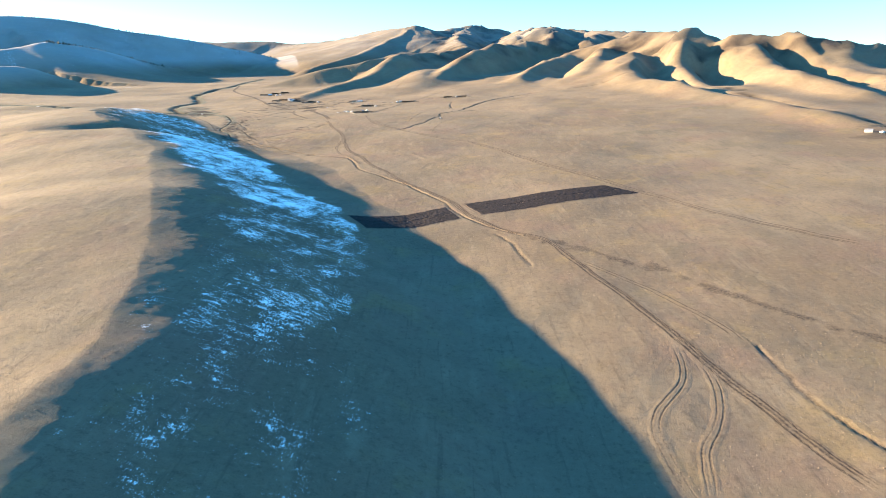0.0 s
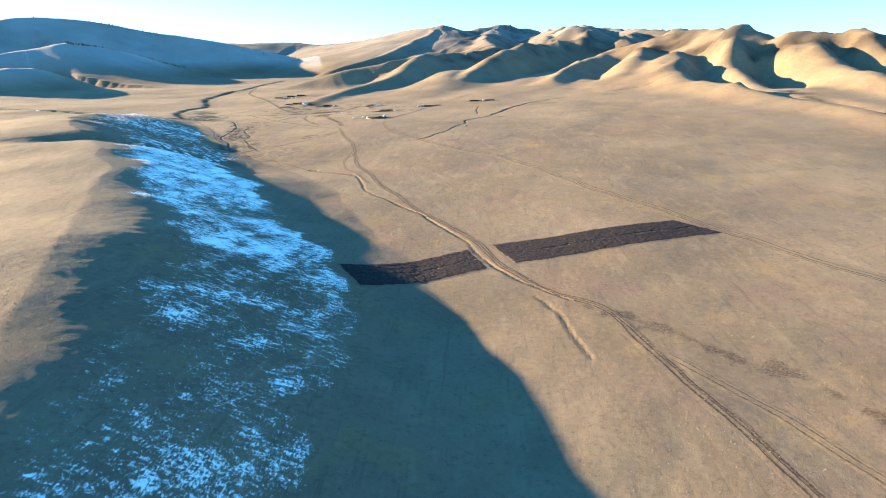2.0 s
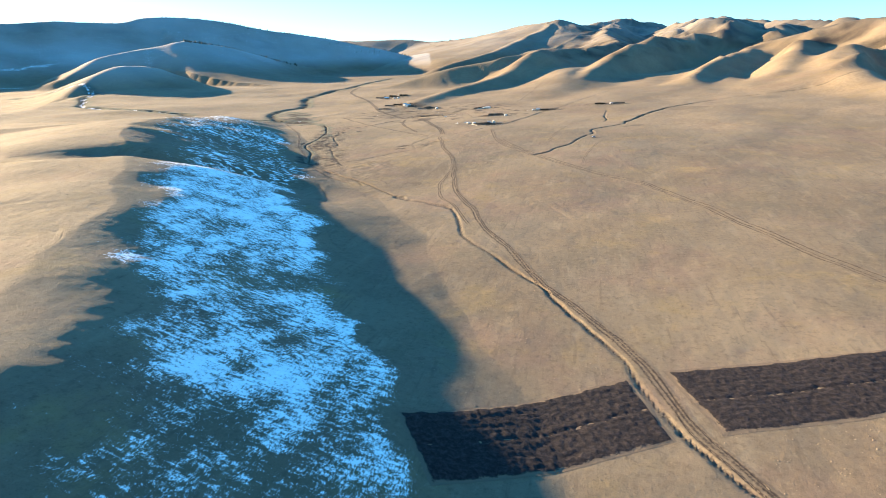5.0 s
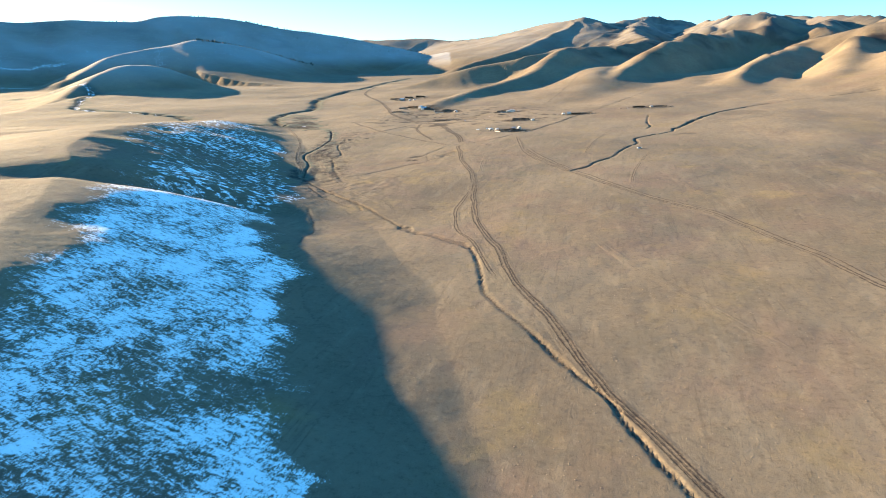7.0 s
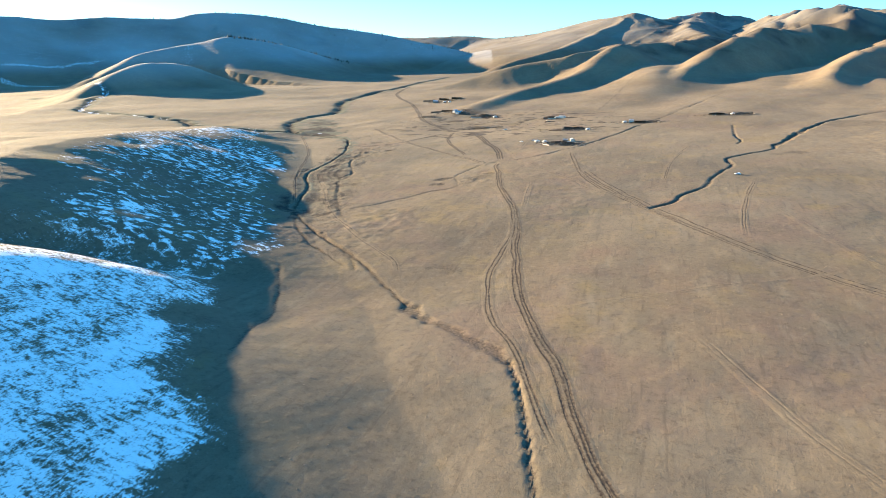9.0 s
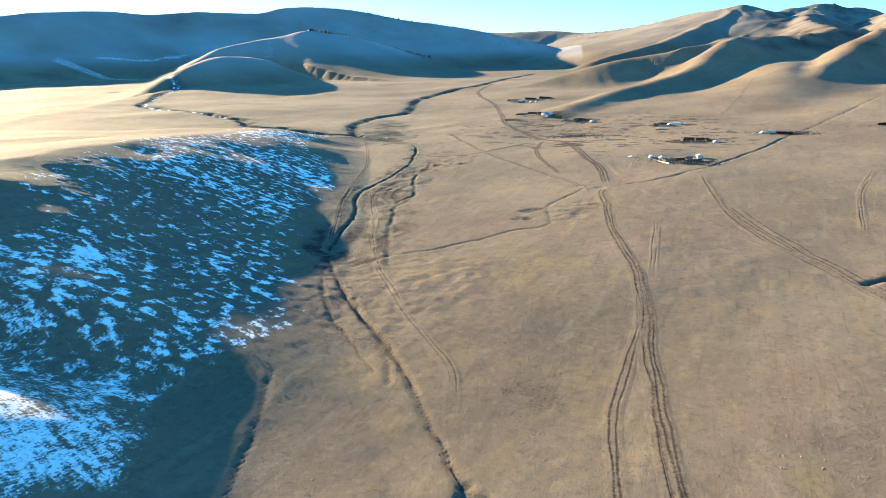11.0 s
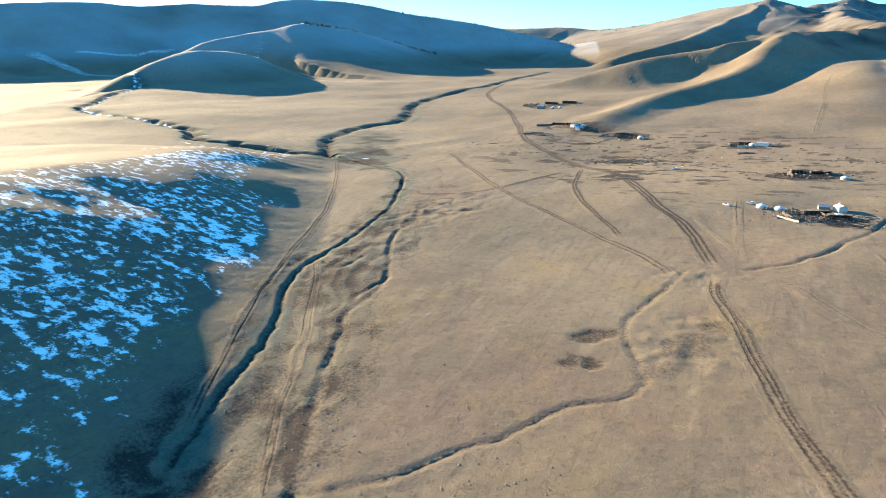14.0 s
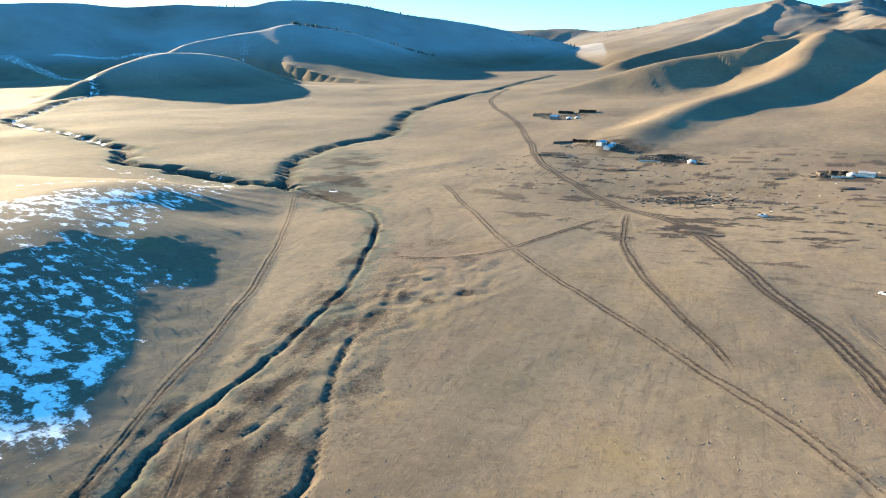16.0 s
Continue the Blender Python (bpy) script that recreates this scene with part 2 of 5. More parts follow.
# ---- beds, banks, tracks and fields: lines on the plan ----
# name, half width, depth, line
BEDS = [
    ("gully", 0.5, 0.5, [(23, 181), (16, 190), (10, 199), (6, 207), (3, 215), (1, 223), (-2, 229), (-9, 242), (-14, 253), (-19, 260), (-26, 271), (-33, 281), (-39, 291), (-42, 302), (-45, 312), (-48, 319)]),
    ("gully", 1.5, 0.35, [(-48, 319), (-56, 326), (-67, 333), (-73, 339)]),
    ("gully", 0.42, 0.5, [(-73, 339), (-80, 347), (-97, 365), (-114, 379), (-130, 396)]),
    ("gully", 0.5, 0.28, [(16, 184), (20, 174), (21, 165), (23, 154)]),
    ("gully", 0.6, 0.28, [(58, 106), (58.5, 98), (59, 89), (61, 82), (66, 70)]),
    ("gully", 0.36, 0.3, [(-91, 355), (-95, 361), (-100, 367), (-107, 373), (-113, 380)]),
    ("gully", 0.36, 0.3, [(-95, 357), (-100, 361), (-106, 366), (-112, 371), (-122, 382), (-128, 392), (-135, 403)]),
    ("creek", 0.62, 0.7, [(-135, 403), (-139, 413), (-143, 424), (-149, 437), (-157, 449), (-161, 459), (-162, 469), (-163, 480), (-165, 492), (-168, 506), (-174, 521), (-181, 537), (-190, 549), (-202, 555), (-216, 561), (-229, 564)]),
    ("creek", 3.6, 2.1, [(-229, 564), (-252, 563), (-282, 566), (-305, 566)]),
    ("creek", 3.6, 1.8, [(-305, 566), (-322, 582), (-337, 587), (-393, 600), (-429, 607), (-447, 616), (-472, 650), (-490, 668), (-511, 706), (-545, 730), (-580, 741), (-680, 770)]),
    ("creek", 3.2, 2.0, [(-229, 564), (-240, 577), (-250, 595), (-256, 614), (-258, 640), (-254, 662), (-264, 694), (-277, 721), (-293, 773), (-294, 821), (-290, 879), (-302, 984), (-330, 1200)]),
    ("gully", 0.7, 0.3, [(-80, 481), (-73, 486), (-68, 492), (-63, 501), (-59, 508), (-53, 522), (-46, 536), (-40, 550), (-30, 580), (-19, 607), (0, 660), (20, 720)]),
    ("gully", 0.8, 0.5, [(-27, 411), (-21, 417), (-19, 424), (-12, 434), (-10, 442), (-8, 448), (-2, 464), (-1, 470), (-1, 480), (6, 487), (16, 496), (18, 504)]),
    ("gully", 0.7, 0.4, [(6, 510), (8, 520), (7, 531), (9, 560)]),
    ("gully", 0.65, 0.2, [(-120, 404), (-116, 407), (-112, 411), (-107, 418), (-103, 422), (-99, 429), (-93, 433), (-91, 438), (-94, 446), (-96, 453), (-95, 460), (-92, 470), (-90, 478)]),
    ("gully", 0.8, 0.24, [(-116, 398), (-122, 409), (-129, 421), (-136, 436), (-140, 444), (-140, 451), (-142, 460), (-146, 467)]),
    ("gully", 0.5, 0.45, [(-155.6, 489), (-152.8, 480.6), (-148.5, 472.5), (-144, 464.5), (-142, 459.6), (-142.3, 455.5), (-142.6, 451)]),
    ("gully", 0.5, 0.4, [(-153, 470), (-153.2, 466), (-153.5, 462)]),
    ("gully", 0.5, 0.3, [(-89, 306), (-92.7, 318), (-95, 328), (-107, 349)]),
    ("gully", 0.3, 0.15, [(-80, 290), (-74, 278), (-70.6, 272), (-67, 268), (-63, 265)]),
    ("gully", 3.0, 1.6, [(290, 730), (262, 640), (240, 520), (232, 430), (230, 350), (222, 300)]),
    ("gully", 1.4, 0.6, [(190, 640), (120, 620), (60, 580), (18, 504)]),
]
BRUSH = [(26, 177), (30, 172), (35, 169), (41, 163), (48, 151), (56, 147), (58, 141), (62, 133), (70, 120), (84, 104)]
FIELDS = [[(-31, 198), (1, 217), (6, 202), (-23.5, 185.5)], [(7.5, 220), (61, 232.5), (71, 221), (13, 204)]]
# crest place (its y), from, to and density of the snow that has stayed in the shade of the steep face
SNOW = np.array([(-150, 0.3, 0.6, 0.1), (40, 0.24, 0.62, 0.37), (75, 0.22, 0.62, 0.38), (92, 0.22, 0.60, 0.46), (110, 0.24, 0.64, 0.38), (125, 0.28, 0.70, 0.36), (142, 0.32, 0.74, 0.50), (158, 0.42, 0.76, 0.53), (185, 0.34, 0.75, 0.59),
                 (215, 0.22, 0.70, 0.64), (240, 0.22, 0.69, 0.73), (298, 0.16, 0.68, 0.73), (309, 0.22, 0.72, 0.66), (320, 0.3, 0.84, 0.62), (343, 0.30, 0.92, 0.53), (380, 0.20, 0.92, 0.53), (415, 0.08, 0.88, 0.55), (440, 0.03, 0.82, 0.56),
                 (480, 0.02, 0.74, 0.60), (500, 0.05, 0.4, 0.72), (545, 0.2, 0.5, 0.4)])
# x, y, radius and depth of colour of trampled or manured ground
DARK_SPOTS = [(-114, 386, 7, 0.35), (-115, 377, 6, 0.4), (-114.6, 366, 5, 0.3), (-101, 366, 6, 0.4), (-110, 364, 5, 0.3), (-72.5, 360.7, 4, 0.42), (-69, 359, 3, 0.4), (-104, 402, 5, 0.25),
              (-102, 410, 4, 0.25), (-150.7, 503, 1.3, 0.9), (-168, 522.7, 1.5, 0.6), (-162.5, 532.4, 3.5, 0.55), (-142, 467.5, 3, 0.3),
              (23, 488, 5, 0.5), (17, 487, 3.5, 0.4), (-16, 432, 5, 0.35), (-22, 416, 4, 0.4), (-5, 455, 4, 0.35), (-99.8, 449, 3.4, 0.7), (-100.3, 440.3, 3.4, 0.75), (-87, 448, 6, 0.45), (-84, 455, 4, 0.5), (-90, 441, 4, 0.35), (-115, 553, 5, 0.9), (-111, 550, 4, 0.7), (-124, 556, 4, 0.4), (-141, 612, 5, 0.8), (-97, 612, 5, 0.7), (-82, 626, 5, 0.6),
              (-152, 648, 15, 0.75), (-128, 629, 9, 0.8), (-82, 611, 8, 0.8), (-66, 562, 9, 0.8), (-66, 519, 7, 0.7), (-118, 579, 6, 0.7), (-190, 740, 14, 0.6), (-33, 582, 9, 0.7), (12, 602, 12, 0.6), (-120, 650, 16, 0.4), (-105, 590, 10, 0.35), (-152, 523, 3, 0.6), (-146, 508, 2.2, 0.8), (-168, 516, 4, 0.3),
              (-157, 600, 9, 0.3), (-175, 590, 7, 0.3), (38, 166, 4, 0.5), (33, 172, 3, 0.6), (52, 148, 4, 0.5), (215, 300, 18, 0.6), (60, 560, 14, 0.4)]


def spaced(lo, fine_lo, fine_hi, hi, step, grow, cap):
    """Grid lines: even between fine_lo and fine_hi, ever wider outside."""
    mid = list(np.arange(fine_lo, fine_hi + 1e-6, step))
    up, s, v = [], step, mid[-1]
    while v < hi:
        s = min(s * grow, cap(v))
        v += s
        up.append(v)
    down, s, v = [], step, mid[0]
    while v > lo:
        s = min(s * grow, cap(v))
        v -= s
        down.append(v)
    return np.array(down[::-1] + mid + up)


STEP = 0.56
gx = spaced(-4200, -200, 82, 4200, STEP, 1.045, lambda v: 3.2 if -480 < v < 0 else 9.5 if abs(v) < 1300 else 60)
gy = spaced(-1500, 57, 565, 4500, STEP, 1.045, lambda v: 3.0 if 0 < v < 700 else 5.0 if 0 < v < 1000 else 9 if 0 < v < 2000 else 60)
X, Y = np.meshgrid(gx, gy)
Z = land(X, Y)
Z += 0.028 * fbm(X / 2.4, Y / 2.4, 24, 2) * smooth(-260, -190, X) * smooth(0, 60, Y) * (1 - smooth(560, 620, Y)) * (1 - smooth(80, 140, X))
pale, dark, snow, green = (np.zeros(X.shape) for _ in range(4))


def window(pts, margin):
    """The slice of the grid that holds these points and a margin."""
    p = np.array(pts)
    i0, i1 = np.searchsorted(gx, (p[:, 0].min() - margin, p[:, 0].max() + margin))
    j0, j1 = np.searchsorted(gy, (p[:, 1].min() - margin, p[:, 1].max() + margin))
    return np.s_[max(j0 - 1, 0):j1 + 1, max(i0 - 1, 0):i1 + 1]


# snow on the shaded face
w = window([(-290, -150), (60, 580)], 10)
d, side, (crest, face, crest_y) = along(np.column_stack([BLUFF, BLUFF[:, 1]]), X[w], Y[w])
lo, hi, much = (np.interp(crest_y, SNOW[:, 0], SNOW[:, k]) for k in (1, 2, 3))
f = d * side / face + 0.07 * fbm(X[w] / 13, Y[w] / 13, 51, 3)
snow[w] = much * smooth(-0.26, 0.06, f - lo) * smooth(-0.06, 0.06, hi - f) + 0.10 * fbm(X[w] / 22, Y[w] / 22, 55, 3) * (f > 0)
snow[w] = np.where(side > 0, snow[w], 0) * smooth(-200, -60, Y[w])
# old snow on far slopes and the wide plain
for line, half, amount in (([(-560, 905), (-520, 906), (-470, 905), (-420, 925)], 9, 0.44), ([(-760, 1140), (-700, 1060), (-650, 1000)], 8, 0.5), ([(-1100, 1000), (-950, 990), (-860, 960)], 14, 0.6),
                           ([(-900, 800), (-760, 700), (-640, 640)], 60, 0.36), ([(-1075, 1060), (-1024, 1114), (-1015, 1170), (-1022, 1200)], 9, 0.66), ([(-790, 1170), (-740, 1162), (-695, 1156)], 6, 0.6), ([(-300, 556), (-270, 552), (-246, 528)], 4, 0.45), ([(-262, 505), (-255, 515), (-244, 535)], 3, 0.5)):
    w = window(line, half * 2)
    d, _, _ = along(rounded(line), X[w], Y[w])
    snow[w] = np.maximum(snow[w], amount * (1 - smooth(0.4 * half, 1.3 * half, d)))

# grey-green silt, wet hollows and rests of ice in the stream's bend
for line, half in (([(-163, 490), (-169, 511), (-175, 524), (-181, 535), (-188, 546), (-195, 552), (-208, 557), (-222, 561)], 4.5), ([(-205, 559), (-218, 575), (-226, 590), (-238, 612)], 13.0)):
    w = window(line, half * 2)
    d, _, _ = along(rounded(line), X[w], Y[w])
    patchy = 1 - smooth(0.3 * half, 1.25 * half, d + 0.5 * half * fbm(X[w] / 5, Y[w] / 5, 151, 3))
    green[w] = np.maximum(green[w], 0.9 * patchy)
    dark[w] = np.maximum(dark[w], 0.95 * patchy * smooth(0.1, 0.45, fbm(X[w] / 7, Y[w] / 5, 153, 3)))
for x0, y0, r in ((-224, 572, 2.4), (-213, 566, 1.6)):
    w = window([(x0, y0)], r * 2)
    snow[w] = np.maximum(snow[w], 0.62 * (1 - smooth(0.3 * r, 1.2 * r, np.hypot((X[w] - x0) * 0.6, Y[w] - y0) + 0.5 * r * fbm(X[w] / 1.5, Y[w] / 1.5, 157, 2))))
# haze put into far slopes' colour, helped by old snow in drifts here and there
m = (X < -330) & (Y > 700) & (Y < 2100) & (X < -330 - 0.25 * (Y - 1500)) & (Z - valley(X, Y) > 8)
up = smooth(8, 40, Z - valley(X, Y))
haze = 0.08 * smooth(20, 70, Z - valley(X, Y)) * smooth(550, 900, Y) * (1 + 0.5 * fbm(X / 90, Y / 90, 145, 3))
haze[m] = (up * (0.23 + 0.09 * fbm(X / 130, Y / 130, 141, 4)))[m]
snow[m] = np.maximum(snow[m], (up * (0.30 + 0.06 * fbm(X / 60, Y / 60, 143, 4)))[m])

# stream beds, gullies and low banks cut into the ground
for kind, half, depth, line in BEDS:
    w = window(line, half * 5 + 4)
    x, y = X[w], Y[w]
    near = 3.0 if half < 4 else 9.0
    wx, wy = x + 0.5 * half * fbm(x / near, y / near, 61, 3), y + 0.5 * half * fbm(x / near + 30, y / near, 63, 3)
    d, side, _ = along(rounded(line, 6), wx, wy)
    vary = 0.75 + 0.5 * fbm(x / 9, y / 9, 65, 2)
    if kind == "bank":
        cut = depth * vary * np.where(side > 0, 1 - smooth(0.1 * half, 1.0 * half, d), 1 - smooth(0.5 * half, 3.5 * half, d))
        bare = np.exp(-(d / (0.6 * half)) ** 2) * 0.55
    else:
        cut = depth * np.clip(vary, 0.5, 1.4) * (1 - smooth((0.25 if half < 2 else 0.5) * half, 1.0 * half, d))
        bare = (1 - smooth(0.5 * half, 1.15 * half, d)) * np.clip(0.35 + 0.5 * depth, 0, 0.75)
        Z[w] += 0.025 * depth * np.exp(-((d - 1.5 * half) / (0.5 * half)) ** 2)
    Z[w] -= cut
    # bare dark soil and the shade of the cut walls, both laid into the colour
    dark[w] = np.maximum(dark[w], bare)
    if kind == "creek":
        green[w] = np.maximum(green[w], (1 - smooth(0.8 * half, 3.6 * half, d + 1.5 * fbm(x / 5, y / 5, 67, 2))) * 0.95)
        if half > 2:
            snow[w] = np.maximum(snow[w], 0.95 * np.exp(-(d / (0.8 * half)) ** 2) * smooth(-300, -360, x))

# churned soil along the ditch, trampled spots, pits and hummocks
w = window(BRUSH, 14)
d, _, _ = along(rounded(BRUSH), X[w], Y[w])
dark[w] = np.maximum(dark[w], 0.55 * (1 - smooth(0.2, 2.2, d + 1.2 * fbm(X[w] / 3, Y[w] / 3, 70, 3))))
for x0, y0, r, deep in DARK_SPOTS:
    w = window([(x0, y0)], r * 2.2)
    d = np.hypot(X[w] - x0, (Y[w] - y0) * 1.15) + 0.45 * r * fbm(X[w] / (0.7 * r), Y[w] / (0.7 * r), 73, 3)
    dark[w] = np.maximum(dark[w], deep * (1 - smooth(0.55 * r, 1.15 * r, d)))
    if r in (3.4, 2.2):
        Z[w] -= 0.24 * (1 - smooth(0.3 * r, 1.1 * r, d))
for x0, y0, rx, ry, up in ((-150, 512, 11, 18, 0.11), (-108, 388, 22, 26, 0.12), (-88, 478, 8, 8, 0.12), (-87, 449, 8, 12, 0.14), (-52, 420, 26, 60, 0.03), (-20, 300, 30, 60, 0.025), (-158, 485, 10, 40, 0.12)):
    w = window([(x0, y0)], max(rx, ry) * 1.6)
    m = 1 - smooth(0.5, 1.3, np.hypot((X[w] - x0) / rx, (Y[w] - y0) / ry))
    bump = fbm(X[w] / 2.6, Y[w] / 2.6, 77, 4, 0.6)
    Z[w] += up * m * bump
    dark[w] = np.maximum(dark[w], 0.3 * m * smooth(0.5, 1.2, -bump))
# sparse brush on the far flanks and rock at the crests
m = (Z - valley(X, Y) > 60) & (Y > 400)
dark[m] = np.maximum(dark[m], (0.5 * smooth(0.35, 0.9, fbm(X / 90, Y / 90, 81, 4)))[m])
# stony, scrubby ground on the sunny hills
up = smooth(6, 26, Z - valley(X, Y)) * smooth(300, 420, Y) * smooth(-160, 0, X)
dark = np.maximum(dark, up * (0.42 + 0.34 * fbm(X / 34, Y / 34, 82, 4, 0.6)))
# dung-brown earth round the hamlet, worn pale where it is driven on
w = window([(-220, 480), (20, 720)], 10)
m = 1 - smooth(0.4, 1.1, np.hypot((X[w] + 105) / 100, (Y[w] - 590) / 90))
dark[w] = np.maximum(dark[w], np.maximum(0.8 * m * smooth(0.28, 0.75, fbm(X[w] / 9, Y[w] / 3.2, 83, 5, 0.65)), 0.12 * m * smooth(-0.3, 0.5, fbm(X[w] / 40, Y[w] / 22, 89, 3))))

# paler straw grass over the upper valley, lightened further in colour for distant haze
pale = np.maximum(pale, (0.46 + 0.22 * fbm(X / 35, Y / 35, 87, 4)) * smooth(430, 540, Y + 0.25 * X + 25 * fbm(X / 60, Y / 60, 88, 2)) * (1 - smooth(900, 1300, Y)))

# broken ground between the stream and the old bank
stream = rounded([line for kind, half, _, line in BEDS if half == 0.62 and kind == "creek"][0], 4)
w = window(stream, 26)
x, y = X[w], Y[w]
d, side, _ = along(stream, x, y)
m = np.where(side > 0, 1 - smooth(12, 24, d), 1 - smooth(3, 9, d)) * smooth(1.2, 2.6, d) * (1 - smooth(470, 520, y) * 0.6)
ripple = 1 - np.abs(fbm(d / 3.2 + 0.6 * fbm(x / 9, y / 9, 131, 2), (x + y) / 22, 133, 4, 0.55))
Z[w] += m * 0.16 * (ripple - 0.7)
dark[w] = np.maximum(dark[w], m * (0.42 + 0.5 * smooth(0.6, 0.15, ripple)) + 0.4 * m * fbm(x / 4, y / 4, 135, 4, 0.6))
green[w] = np.maximum(green[w], 0.45 * m)


pale *= 1 - 0.9 * np.clip(green, 0, 1)


def at_ground(x, y, field):
    """A field of the grid at any place (bilinear)."""
    i = np.clip(np.searchsorted(gx, x) - 1, 0, len(gx) - 2)
    j = np.clip(np.searchsorted(gy, y) - 1, 0, len(gy) - 2)
    u, v = (x - gx[i]) / (gx[i + 1] - gx[i]), (y - gy[j]) / (gy[j + 1] - gy[j])
    return (field[j, i] * (1 - u) + field[j, i + 1] * u) * (1 - v) + (field[j + 1, i] * (1 - u) + field[j + 1, i + 1] * u) * v


def height(x, y):
    return float(at_ground(np.array([float(x)]), np.array([float(y)]), Z)[0])
# ---- materials ----
def material(name):
    m = bpy.data.materials.new(name)
    m.use_nodes = True
    return m


class Nodes:
    """Short names for building a node material."""

    def __init__(self, m):
        self.t = m.node_tree
        self.out = self.t.nodes["Principled BSDF"]

    def node(self, kind):
        return self.t.nodes.new(kind)

    def put(self, socket, value):
        if isinstance(value, bpy.types.NodeSocket):
            self.t.links.new(value, socket)
        else:
            socket.default_value = value

    def place(self, scale=(1, 1, 1), turn=0.0, local=False):
        if local:
            source = self.node("ShaderNodeTexCoord").outputs["Object"]
        else:
            source = self.node("ShaderNodeNewGeometry").outputs["Position"]
        n = self.node("ShaderNodeMapping")
        self.put(n.inputs["Vector"], source)
        n.inputs["Scale"].default_value = scale
        n.inputs["Rotation"].default_value = (0, 0, radians(turn))
        return n.outputs[0]

    def noise(self, scale, detail=3.0, rough=0.55, at=None):
        n = self.node("ShaderNodeTexNoise")
        n.inputs["Scale"].default_value, n.inputs["Detail"].default_value, n.inputs["Roughness"].default_value = scale, detail, rough
        self.put(n.inputs["Vector"], at if at is not None else self.place())
        return n.outputs["Fac"]

    def math(self, op, a, b=0.0, clamp=False):
        n = self.node("ShaderNodeMath")
        n.operation, n.use_clamp = op, clamp
        self.put(n.inputs[0], a)
        self.put(n.inputs[1], b)
        return n.outputs[0]

    def step(self, v, lo, hi, to_lo=0.0, to_hi=1.0):
        n = self.node("ShaderNodeMapRange")
        n.interpolation_type = "SMOOTHSTEP"
        for key, value in (("Value", v), ("From Min", lo), ("From Max", hi), ("To Min", to_lo), ("To Max", to_hi)):
            self.put(n.inputs[key], value)
        return n.outputs[0]

    def mix(self, a, b, f):
        n = self.node("ShaderNodeMix")
        n.data_type = "RGBA"
        for key, value in (("Factor", f), ("A", a), ("B", b)):
            self.put(n.inputs[key], (*value, 1) if isinstance(value, tuple) else value)
        return n.outputs["Result"]

    def attribute(self, name):
        n = self.node("ShaderNodeAttribute")
        n.attribute_name = name
        return n.outputs["Fac"]

    def bump(self, h, strength, distance):
        n = self.node("ShaderNodeBump")
        n.inputs["Strength"].default_value, n.inputs["Distance"].default_value = strength, distance
        self.put(n.inputs["Height"], h)
        self.put(self.out.inputs["Normal"], n.outputs[0])


